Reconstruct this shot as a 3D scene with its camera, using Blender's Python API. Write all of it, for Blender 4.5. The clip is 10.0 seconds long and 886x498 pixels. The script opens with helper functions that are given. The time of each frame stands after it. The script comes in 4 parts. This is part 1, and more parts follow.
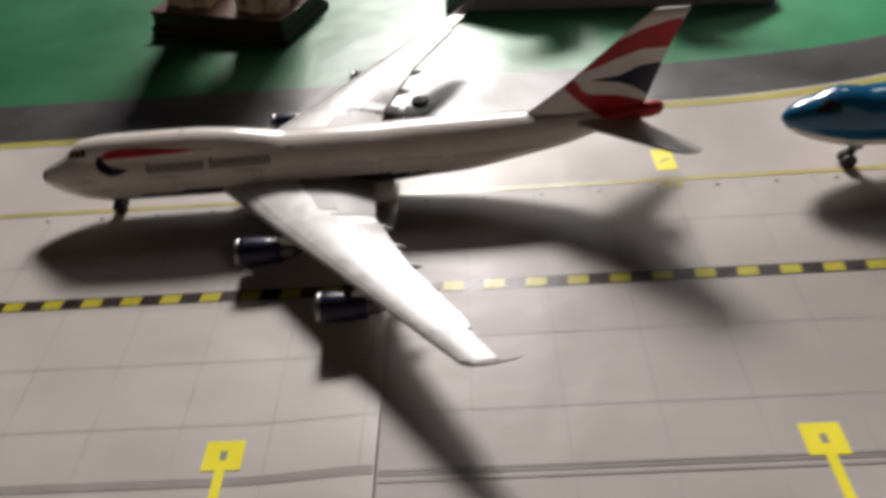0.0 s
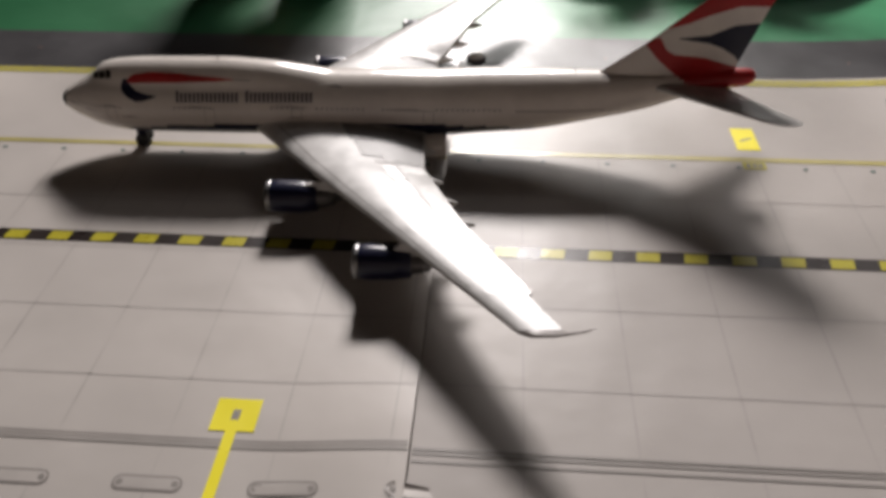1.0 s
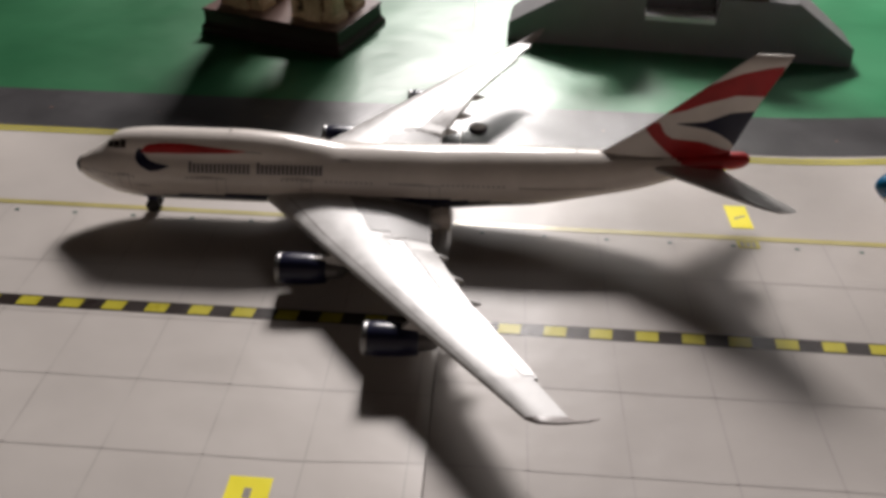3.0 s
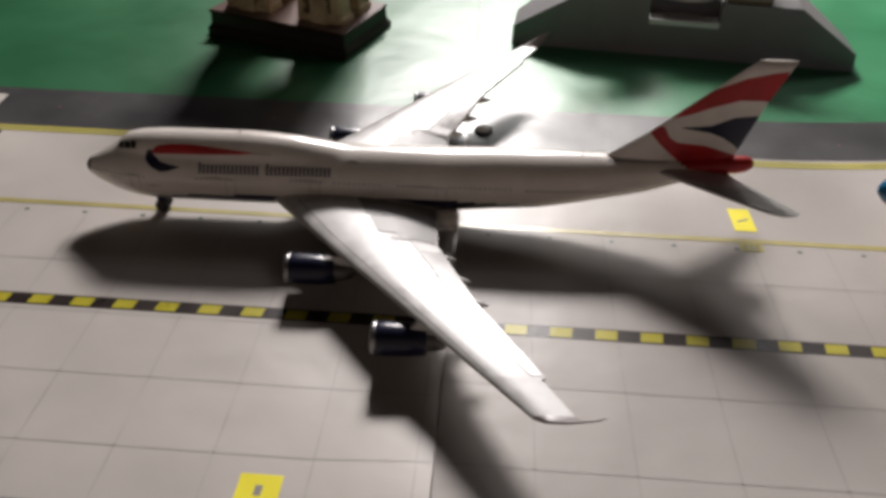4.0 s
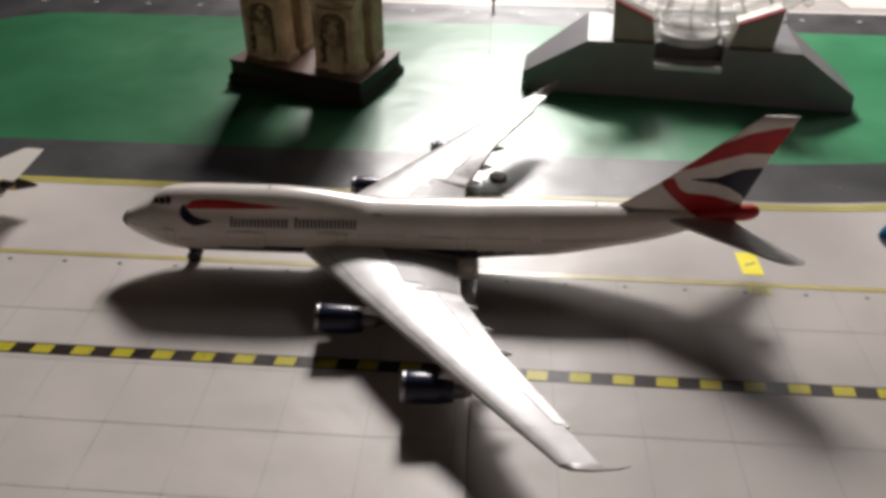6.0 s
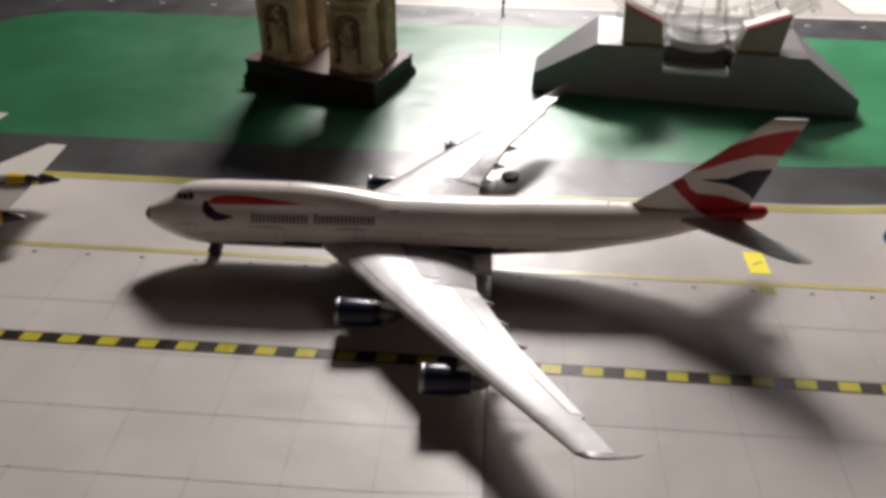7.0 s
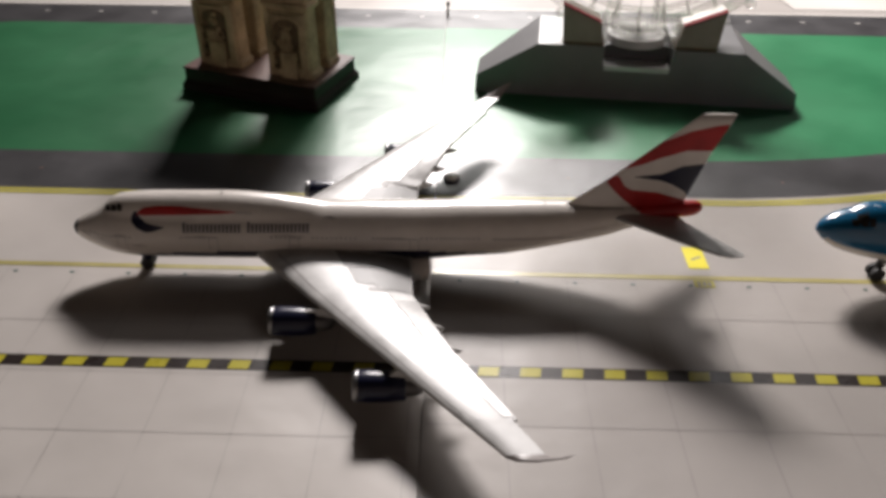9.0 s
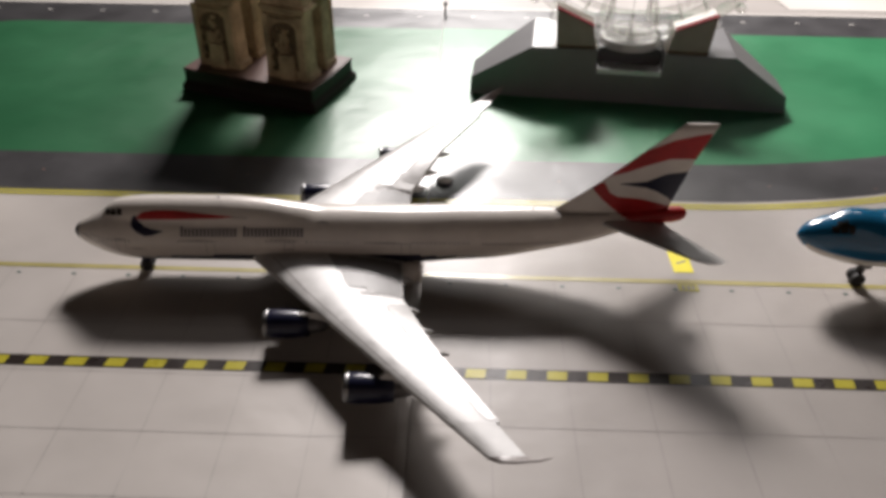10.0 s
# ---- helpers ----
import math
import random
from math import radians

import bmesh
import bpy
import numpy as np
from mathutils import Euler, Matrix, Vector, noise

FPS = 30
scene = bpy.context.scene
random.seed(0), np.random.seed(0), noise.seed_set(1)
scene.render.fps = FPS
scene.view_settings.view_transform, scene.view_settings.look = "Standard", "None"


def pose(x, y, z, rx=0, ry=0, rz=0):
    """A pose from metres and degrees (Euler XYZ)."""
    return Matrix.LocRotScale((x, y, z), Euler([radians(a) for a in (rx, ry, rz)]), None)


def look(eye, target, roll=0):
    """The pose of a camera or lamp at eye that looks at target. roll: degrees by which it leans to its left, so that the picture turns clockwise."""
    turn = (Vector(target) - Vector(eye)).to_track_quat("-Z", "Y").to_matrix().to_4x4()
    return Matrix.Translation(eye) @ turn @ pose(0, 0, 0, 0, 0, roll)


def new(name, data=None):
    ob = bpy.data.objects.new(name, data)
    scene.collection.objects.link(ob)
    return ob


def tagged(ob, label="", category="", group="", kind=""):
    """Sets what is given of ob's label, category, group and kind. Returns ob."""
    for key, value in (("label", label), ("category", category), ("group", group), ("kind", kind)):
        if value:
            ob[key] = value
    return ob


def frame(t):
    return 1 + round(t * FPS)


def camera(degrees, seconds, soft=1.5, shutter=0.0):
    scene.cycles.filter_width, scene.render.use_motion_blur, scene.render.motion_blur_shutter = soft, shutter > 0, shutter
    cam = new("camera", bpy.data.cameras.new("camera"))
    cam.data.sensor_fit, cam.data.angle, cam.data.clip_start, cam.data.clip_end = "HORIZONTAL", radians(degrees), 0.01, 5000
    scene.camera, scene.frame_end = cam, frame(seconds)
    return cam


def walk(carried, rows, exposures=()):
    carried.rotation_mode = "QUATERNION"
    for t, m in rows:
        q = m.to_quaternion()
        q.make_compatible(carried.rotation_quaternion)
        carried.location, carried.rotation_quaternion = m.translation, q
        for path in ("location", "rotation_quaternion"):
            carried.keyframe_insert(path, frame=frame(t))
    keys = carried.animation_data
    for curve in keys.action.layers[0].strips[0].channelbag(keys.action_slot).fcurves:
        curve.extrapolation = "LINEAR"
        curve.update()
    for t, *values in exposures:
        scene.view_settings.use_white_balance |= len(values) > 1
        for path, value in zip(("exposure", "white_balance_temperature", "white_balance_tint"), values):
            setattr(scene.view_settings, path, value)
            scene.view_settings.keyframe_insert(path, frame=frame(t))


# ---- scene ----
cam = camera(59.34, 10.0, soft=3.8, shutter=0.5)
PATH = [
    (0.0, 0.11719, -0.18181, 0.12836, 2.363, -39.716, -5.296),
    (0.2, 0.11216, -0.18059, 0.11758, 2.814, -38.450, -3.472),
    (0.5, 0.11086, -0.1768, 0.1145, 4.061, -37.356, -2.192),
    (0.7, 0.11084, -0.17460, 0.11246, 3.878, -37.809, -1.756),
    (1.0, 0.1079, -0.17142, 0.10899, 3.757, -39.831, -1.047),
    (1.2, 0.10728, -0.17008, 0.10841, 3.640, -40.986, -1.059),
    (1.5, 0.1087, -0.1671, 0.11601, 3.0, -39.764, -0.766),
    (1.7, 0.10947, -0.16805, 0.11837, 2.996, -38.411, -0.857),
    (2.0, 0.10817, -0.16752, 0.11997, 2.453, -37.168, -0.219),
    (2.5, 0.10487, -0.16809, 0.11951, 2.38, -37.773, 0.263),
    (2.7, 0.10405, -0.16887, 0.11893, 2.502, -37.362, 0.529),
    (3.8, 0.10311, -0.17143, 0.11931, 2.321, -37.065, 1.180),
    (4.0, 0.1018, -0.17157, 0.12024, 2.419, -37.119, 1.155),
    (4.5, 0.09722, -0.17319, 0.12497, 2.54, -36.658, 1.099),
    (5.0, 0.09344, -0.1747, 0.13012, 2.855, -36.198, 0.928),
    (5.2, 0.09453, -0.17409, 0.13138, 2.935, -35.934, 0.565),
    (6.3, 0.09689, -0.17670, 0.13098, 2.551, -35.469, 0.401),
    (6.5, 0.09466, -0.17812, 0.13172, 2.497, -35.562, 0.543),
    (7.0, 0.0928, -0.18038, 0.13303, 2.606, -35.387, 0.866),
    (7.5, 0.09275, -0.18015, 0.13332, 2.718, -35.23, 0.935),
    (8.0, 0.09758, -0.1783, 0.13175, 2.515, -35.655, 0.981),
    (8.2, 0.09826, -0.17747, 0.13028, 2.036, -35.564, 1.073),
    (8.5, 0.1037, -0.17543, 0.13186, 0.698, -35.52, 0.747),
    (9.0, 0.1014, -0.17825, 0.13197, -0.171, -35.108, 0.681),
    (9.5, 0.10101, -0.18055, 0.13698, 0.195, -36.103, 0.775),
    (10.0, 0.10486, -0.1807, 0.13863, 0.118, -35.872, 0.736),
]


def eye_pose(x, y, z, yaw, pitch, roll):
    p, a = radians(pitch), radians(yaw)
    ahead = Vector((-math.sin(a) * math.cos(p), math.cos(a) * math.cos(p), math.sin(p)))
    eye = Vector((x, y, z))
    return look(eye, eye + ahead, roll)


walk(cam, [(row[0], eye_pose(*row[1:])) for row in PATH])

# ---- light: the lamps behind the display, an added side fill, the dim room all round ----
world = bpy.data.worlds.new("room")
scene.world = world
world.use_nodes = True
world.node_tree.nodes["Background"].inputs[0].default_value = (1.0, 0.82, 0.70, 1)
world.node_tree.nodes["Background"].inputs[1].default_value = 0.0020
lamp_data = bpy.data.lights.new("lamp", "AREA")
lamp_data.shape, lamp_data.size, lamp_data.size_y = "RECTANGLE", 0.25, 0.14
lamp_data.energy, lamp_data.color = 5.0, (1.0, 0.937, 0.92)
lamp = new("lamp", lamp_data)
lamp.matrix_world = look((0.095, 0.90, 0.660), (0.340, 0.100, 0.0))
lamp_data.spread = radians(84)
# the wide bright panel that stands lower down behind the souvenirs
panel_data = bpy.data.lights.new("lamp_panel", "AREA")
panel_data.shape, panel_data.size, panel_data.size_y = "RECTANGLE", 0.32, 0.20
panel_data.energy, panel_data.color = 2.3, (1.0, 0.97, 0.94)
panel = new("lamp_panel", panel_data)
panel.matrix_world = look((0.215, 0.82, 0.40), (0.300, 0.10, 0.0))
# an unseen fill light, added to brighten the right of the display
side_data = bpy.data.lights.new("fill_side", "AREA")
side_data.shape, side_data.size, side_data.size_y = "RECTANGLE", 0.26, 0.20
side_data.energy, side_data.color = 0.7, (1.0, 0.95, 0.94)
side_fill = new("fill_side", side_data)
side_fill.matrix_world = look((0.560, 0.66, 0.78), (0.200, 0.08, 0.0))


# ---- materials ----
def material(name, color, rough=0.5, metal=0.0, spec=0.5, vary=0.08, scale=40.0, bump=0.0, bump_scale=400.0, coat=0.0, rough_vary=0.0, wave=0.0, wave_scale=9.0):
    m = bpy.data.materials.new(name)
    m.use_nodes = True
    nt = m.node_tree
    b = nt.nodes["Principled BSDF"]
    b.inputs["Roughness"].default_value = rough
    b.inputs["Metallic"].default_value = metal
    b.inputs["Specular IOR Level"].default_value = spec
    b.inputs["Coat Weight"].default_value = coat
    b.inputs["Coat Roughness"].default_value = 0.08
    co = nt.nodes.new("ShaderNodeTexCoord")
    big = nt.nodes.new("ShaderNodeTexNoise")
    big.inputs["Scale"].default_value, big.inputs["Detail"].default_value = scale, 5
    fine = nt.nodes.new("ShaderNodeTexNoise")
    fine.inputs["Scale"].default_value, fine.inputs["Detail"].default_value = bump_scale, 3
    info = nt.nodes.new("ShaderNodeObjectInfo")
    nt.links.new(co.outputs["Object"], big.inputs["Vector"])
    nt.links.new(co.outputs["Object"], fine.inputs["Vector"])
    total = nt.nodes.new("ShaderNodeMath")
    total.operation = "MULTIPLY_ADD"
    total.inputs[1].default_value = 0.35
    nt.links.new(fine.outputs["Fac"], total.inputs[0])
    nt.links.new(big.outputs["Fac"], total.inputs[2])
    ramp = nt.nodes.new("ShaderNodeMapRange")
    ramp.inputs["From Min"].default_value, ramp.inputs["From Max"].default_value = 0.4, 0.95
    ramp.inputs["To Min"].default_value, ramp.inputs["To Max"].default_value = 1 - vary, 1 + vary
    nt.links.new(total.outputs[0], ramp.inputs["Value"])
    tint = nt.nodes.new("ShaderNodeVectorMath")
    tint.operation = "SCALE"
    tint.inputs[0].default_value = color[:3]
    nt.links.new(ramp.outputs[0], tint.inputs["Scale"])
    nt.links.new(tint.outputs[0], b.inputs["Base Color"])
    if rough_vary:
        rr = nt.nodes.new("ShaderNodeMapRange")
        rr.inputs["From Min"].default_value, rr.inputs["From Max"].default_value = 0.3, 0.7
        rr.inputs["To Min"].default_value, rr.inputs["To Max"].default_value = rough - rough_vary, rough + rough_vary
        nt.links.new(big.outputs["Fac"], rr.inputs["Value"])
        nt.links.new(rr.outputs[0], b.inputs["Roughness"])
    if bump:
        bp = nt.nodes.new("ShaderNodeBump")
        bp.inputs["Strength"].default_value, bp.inputs["Distance"].default_value = 1.0, bump
        nt.links.new(fine.outputs["Fac"], bp.inputs["Height"])
        nt.links.new(bp.outputs[0], b.inputs["Normal"])
        if wave:
            swell = nt.nodes.new("ShaderNodeTexNoise")
            swell.inputs["Scale"].default_value, swell.inputs["Detail"].default_value = wave_scale, 2
            swell.inputs["Distortion"].default_value = 0.6
            nt.links.new(co.outputs["Object"], swell.inputs["Vector"])
            wp = nt.nodes.new("ShaderNodeBump")
            wp.inputs["Strength"].default_value, wp.inputs["Distance"].default_value = 1.0, wave
            nt.links.new(swell.outputs["Fac"], wp.inputs["Height"])
            nt.links.new(wp.outputs[0], bp.inputs["Normal"])
    return m


SHEET = dict(rough=0.37, spec=0.42, rough_vary=0.05, bump=0.0003, bump_scale=55, wave=0.0016, wave_scale=13)
MATT = dict(SHEET, rough=0.41, spec=0.24)
GLOSSY = dict(SHEET, rough=0.30, spec=0.27)
CONCRETE = material("printed_concrete", (0.470, 0.434, 0.405), vary=0.11, scale=16, **MATT)
CONCRETE_GREY = material("printed_grey_concrete", (0.385, 0.354, 0.332), vary=0.10, scale=16, **MATT)
JOINT_GREY = material("printed_grey_joint", (0.350, 0.322, 0.303), vary=0.15, scale=90, **MATT)
JOINT = material("printed_joint", (0.424, 0.391, 0.366), vary=0.15, scale=90, **MATT)
BAND = material("printed_band", (0.240, 0.220, 0.204), vary=0.12, scale=60, **SHEET)
ASPHALT = material("printed_asphalt", (0.048, 0.046, 0.048), vary=0.22, scale=45, **SHEET)
GRASS = material("printed_grass", (0.024, 0.122, 0.051), vary=0.22, scale=16, **SHEET)
# same grass, lightened: the stronger light on the right sheet is in the colour
GRASS_LIT = material("printed_lit_grass", (0.028, 0.176, 0.074), vary=0.20, scale=16, **SHEET)
MARKER = material("printed_bright_yellow", (0.82, 0.72, 0.025), vary=0.06, scale=120, **SHEET)
YELLOW = material("printed_yellow", (0.432, 0.380, 0.036), vary=0.08, scale=120, **SHEET)
PALE_YELLOW = material("printed_pale_yellow", (0.375, 0.325, 0.120), vary=0.10, scale=120, **SHEET)
BLACK = material("printed_black", (0.028, 0.021, 0.019), vary=0.2, scale=90, **GLOSSY)
CHEVRON = material("printed_chevron_yellow", (0.432, 0.380, 0.036), vary=0.12, scale=160, **GLOSSY)
ROSE = material("printed_rose", (0.208, 0.120, 0.096), vary=0.2, scale=200, **SHEET)
TEAL = material("printed_teal", (0.080, 0.136, 0.120), vary=0.1, scale=90, **SHEET)
PRINT_WHITE = material("printed_white", (0.640, 0.608, 0.568), vary=0.05, scale=30, **SHEET)
TABLE = material("dark_table_wood", (0.10, 0.07, 0.05), rough=0.5, vary=0.3, scale=12)
WHITE = material("white_enamel", (0.64, 0.59, 0.545), rough=0.27, vary=0.10, scale=90, coat=0.25)
# winglet colour with its shadow painted in
WINGTIP = material("shaded_brown_grey_enamel", (0.21, 0.185, 0.175), rough=0.4, vary=0.15, scale=200)
WING = material("pale_grey_enamel", (0.46, 0.447, 0.435), rough=0.36, vary=0.15, scale=230, coat=0.1, rough_vary=0.08)
FLAP = material("grey_and_shade_enamel", (0.19, 0.183, 0.177), rough=0.5, vary=0.08, scale=80)
SMUDGE = material("faint_grey_seam", (0.30, 0.27, 0.25), rough=0.5, vary=0.3, scale=300)
LINE = material("panel_line_grey", (0.27, 0.25, 0.24), rough=0.5, vary=0.1)
NAVY = material("navy_enamel", (0.009, 0.010, 0.030), rough=0.3, vary=0.1, spec=0.35)
INK = material("faded_navy_print", (0.075, 0.066, 0.085), rough=0.4, vary=0.3, scale=900)
RED = material("red_enamel", (0.37, 0.015, 0.017), rough=0.36, vary=0.26, scale=130, spec=0.35)
DARK_RED = material("dark_red_paint", (0.13, 0.007, 0.009), rough=0.8, spec=0.1, vary=0.15, scale=200)
CHROME = material("bare_metal", (0.25, 0.247, 0.247), rough=0.38, metal=0.9, vary=0.05)
EXHAUST = material("grey_metal", (0.11, 0.105, 0.105), rough=0.45, metal=0.6, vary=0.1)
GLASS_DARK = material("dark_window", (0.018, 0.014, 0.012), rough=0.45, vary=0.1, spec=0.25)
DARK_METAL = material("dark_slate_resin", (0.055, 0.052, 0.058), rough=0.45, vary=0.1)
TYRE = material("black_rubber", (0.018, 0.017, 0.017), rough=0.7, vary=0.2, scale=200)
GEAR = material("gear_grey", (0.20, 0.19, 0.18), rough=0.45, metal=0.3, vary=0.1)
BLUE = material("sky_blue_enamel", (0.010, 0.11, 0.225), rough=0.2, vary=0.06, coat=0.5)
PALE = material("pale_belly_enamel", (0.55, 0.52, 0.47), rough=0.3, vary=0.05)
DARK_LIVERY = material("dark_brown_enamel", (0.030, 0.020, 0.020), rough=0.3, vary=0.1)
GOLD = material("yellow_enamel", (0.62, 0.42, 0.03), rough=0.3, vary=0.08)
STONE = material("carved_cream_resin", (0.43, 0.325, 0.20), rough=0.75, vary=0.5, scale=110, bump=0.0003, bump_scale=700)
STONE_DARK = material("darker_brown_resin", (0.13, 0.088, 0.048), rough=0.75, vary=0.45, scale=220, bump=0.0004, bump_scale=800)
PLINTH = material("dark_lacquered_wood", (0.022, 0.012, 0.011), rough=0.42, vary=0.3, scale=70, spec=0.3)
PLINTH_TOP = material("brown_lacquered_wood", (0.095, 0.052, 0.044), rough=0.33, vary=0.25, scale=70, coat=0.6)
SLATE = material("grey_painted_resin", (0.150, 0.146, 0.149), rough=0.36, spec=0.8, metal=0.0, vary=0.10, scale=90, bump=0.00006, bump_scale=1500)
POST = material("warm_grey_resin", (0.27, 0.245, 0.20), rough=0.5, vary=0.14, scale=130)
SILVER = material("silver_paint", (0.62, 0.62, 0.63), rough=0.3, metal=0.35, vary=0.08)


def clear(name, tintcol, rough):
    """Clear plastic: mostly see-through, glassy at its faces."""
    m = bpy.data.materials.new(name)
    m.use_nodes = True
    nt = m.node_tree
    b = nt.nodes["Principled BSDF"]
    b.inputs["Base Color"].default_value = (*tintcol, 1)
    b.inputs["Roughness"].default_value = rough
    b.inputs["Transmission Weight"].default_value = 0.8
    b.inputs["IOR"].default_value = 1.45
    see = nt.nodes.new("ShaderNodeBsdfTransparent")
    see.inputs[0].default_value = (0.96, 0.96, 0.95, 1)
    mix = nt.nodes.new("ShaderNodeMixShader")
    mix.inputs[0].default_value = 0.27
    nt.links.new(see.outputs[0], mix.inputs[1])
    nt.links.new(b.outputs[0], mix.inputs[2])
    nt.links.new(mix.outputs[0], nt.nodes["Material Output"].inputs["Surface"])
    return m


ACRYLIC = clear("clear_acrylic", (0.80, 0.79, 0.77), 0.06)
SMOKED = clear("smoky_acrylic", (0.42, 0.41, 0.40), 0.12)


# ---- small mesh kit ----
def mesh_data(name, verts, faces, mats, index=None, smooth=False):
    me = bpy.data.meshes.new(name)
    me.from_pydata([tuple(v) for v in verts], [], faces)
    for m in (mats if isinstance(mats, (list, tuple)) else [mats]):
        me.materials.append(m)
    if index is not None:
        me.polygons.foreach_set("material_index", index)
    if smooth:
        me.polygons.foreach_set("use_smooth", [True] * len(me.polygons))
    me.update()
    return me


def place(name, me, parent=None, label=""):
    ob = new(name, me)
    ob.parent = parent
    if label:
        tagged(ob, label)
    return ob


def part(name, bm, mat, parent, label="", smooth=False):
    bmesh.ops.recalc_face_normals(bm, faces=bm.faces[:])
    me = bpy.data.meshes.new(name)
    bm.to_mesh(me)
    bm.free()
    me.materials.append(mat)
    if smooth:
        me.polygons.foreach_set("use_smooth", [True] * len(me.polygons))
    return place(name, me, parent, label)


def thing(name, m, label, category, group="", kind=""):
    ob = new(name)
    ob.empty_display_size = 0.01
    ob.matrix_world = m
    return tagged(ob, label, category, group, kind)


def block(bm, x0, x1, y0, y1, z0, z1, bevel=0.0, taper=0.0):
    """A bevelled block; taper draws the top in on all sides."""
    made = bmesh.ops.create_cube(bm, size=1.0)["verts"]
    for v in made:
        top = v.co.z > 0
        t = taper if top else 0.0
        v.co = Vector((x0 + t if v.co.x < 0 else x1 - t, y0 + t if v.co.y < 0 else y1 - t, z1 if top else z0))
    if bevel:
        edges = list({e for v in made for e in v.link_edges})
        bmesh.ops.bevel(bm, geom=edges, offset=bevel, segments=2, affect="EDGES", profile=0.6)
    return bm


def rod(bm, a, b, r0, r1=None, n=14):
    a, b = Vector(a), Vector(b)
    m = Matrix.Translation((a + b) / 2) @ (b - a).to_track_quat("Z", "Y").to_matrix().to_4x4()
    bmesh.ops.create_cone(bm, cap_ends=True, segments=n, radius1=r0, radius2=r0 if r1 is None else r1, depth=(b - a).length, matrix=m)
    return bm


def lathe(profile, centre, n=28):
    """Turned about an axis along x: profile of (x, radius)."""
    verts, faces = [], []
    for x, r in profile:
        for k in range(n):
            a = 2 * math.pi * k / n
            verts.append((centre[0] + x, centre[1] + r * math.cos(a), centre[2] + r * math.sin(a)))
    for i in range(len(profile) - 1):
        for k in range(n):
            j = (k + 1) % n
            faces.append((i * n + k, i * n + j, (i + 1) * n + j, (i + 1) * n + k))
    return verts, faces


def curve_through(xs, ys, at):
    """Smooth values between given stations."""
    xs, ys = np.array(xs, float), np.array(ys, float)
    d = np.diff(ys) / np.diff(xs)
    m = np.r_[d[0], np.where(d[:-1] * d[1:] > 0, 2 * d[:-1] * d[1:] / (d[:-1] + d[1:] + 1e-12), 0.0), d[-1]]
    i = np.clip(np.searchsorted(xs, at) - 1, 0, len(xs) - 2)
    h = xs[i + 1] - xs[i]
    t = (at - xs[i]) / h
    return (2 * t**3 - 3 * t**2 + 1) * ys[i] + (t**3 - 2 * t**2 + t) * h * m[i] + (3 * t**2 - 2 * t**3) * ys[i + 1] + (t**3 - t**2) * h * m[i + 1]


class Hull:
    """A fuselage along x: a lower lobe (height c, radius r) and an upper lobe (d above it, radius u)."""

    def __init__(self, table):
        self.t = list(zip(*table))

    def at(self, x):
        return [float(curve_through(self.t[0], column, x)) for column in self.t[1:]]

    def ring(self, x, n):
        c, r, d, u = self.at(x)
        out = []
        for k in range(n):
            a = 2 * math.pi * k / n
            s, co = math.sin(a), math.cos(a)
            far = r
            under = u * u - d * d * s * s
            if d > 1e-5 and under > 0:
                up = d * co + math.sqrt(under)
                far = math.log(math.exp(9000 * (far - r)) + math.exp(9000 * (up - r)) if up > 0 else 1.0) / 9000 + r if up > 0 else far
                far -= math.log(2) / 9000 * math.exp(-abs(up - r) * 2500)
            out.append((x, far * s, c + far * co))
        return out

    def half(self, x, z):
        pts = self.ring(x, 96)[:49]
        zs = np.array([p[2] for p in pts])[::-1]
        ys = np.array([p[1] for p in pts])[::-1]
        return float(np.interp(z, zs, ys))

    def mesh(self, name, mats, paint, n=64, step=0.0011):
        x0, x1 = self.t[0][0], self.t[0][-1]
        xs = sorted(set(np.round(np.r_[np.arange(x0, x1, step), x1, [x0 + q for q in (0.0002, 0.0005, 0.0008)]], 6)))
        verts, faces, index = [], [], []
        for x in xs:
            verts += self.ring(x, n)
        for i in range(len(xs) - 1):
            for k in range(n):
                j = (k + 1) % n
                faces.append((i * n + k, i * n + j, (i + 1) * n + j, (i + 1) * n + k))
                deg = 360 * (k + 0.5) / n
                index.append(paint((xs[i] + xs[i + 1]) / 2, min(deg, 360 - deg)))
        faces += [tuple(range(n)), tuple(reversed(range((len(xs) - 1) * n, len(xs) * n)))]
        index += [paint(xs[0], 0), paint(xs[-1], 0)]
        return mesh_data(name, verts, faces, mats, index, smooth=True)


def skin(columns, surface, lift, side, rows=5):
    """A thin painted patch: columns of (x, low z, high z) laid on surface(x, z), lifted by lift."""
    verts, faces = [], []
    for x, lo, hi in columns:
        for k in range(rows):
            z = lo + (hi - lo) * k / (rows - 1)
            verts.append((x, side * (surface(x, z) + lift), z))
    for i in range(len(columns) - 1):
        for k in range(rows - 1):
            a = i * rows + k
            f = (a, a + rows, a + rows + 1, a + 1)
            faces.append(f if side < 0 else f[::-1])
    return verts, faces


def band(xs, low, high, count=26):
    """Columns between a lower and an upper edge, each given as (x, z) points."""
    at = np.linspace(xs[0], xs[1], count)
    lo = np.interp(at, [p[0] for p in low], [p[1] for p in low])
    hi = np.interp(at, [p[0] for p in high], [p[1] for p in high])
    return [(float(x), float(a), float(max(a, b))) for x, a, b in zip(at, lo, hi)]


FOIL = [(0, 0), (0.012, 0.20), (0.05, 0.36), (0.14, 0.48), (0.30, 0.52), (0.5, 0.44), (0.75, 0.24), (1.0, 0.04)]


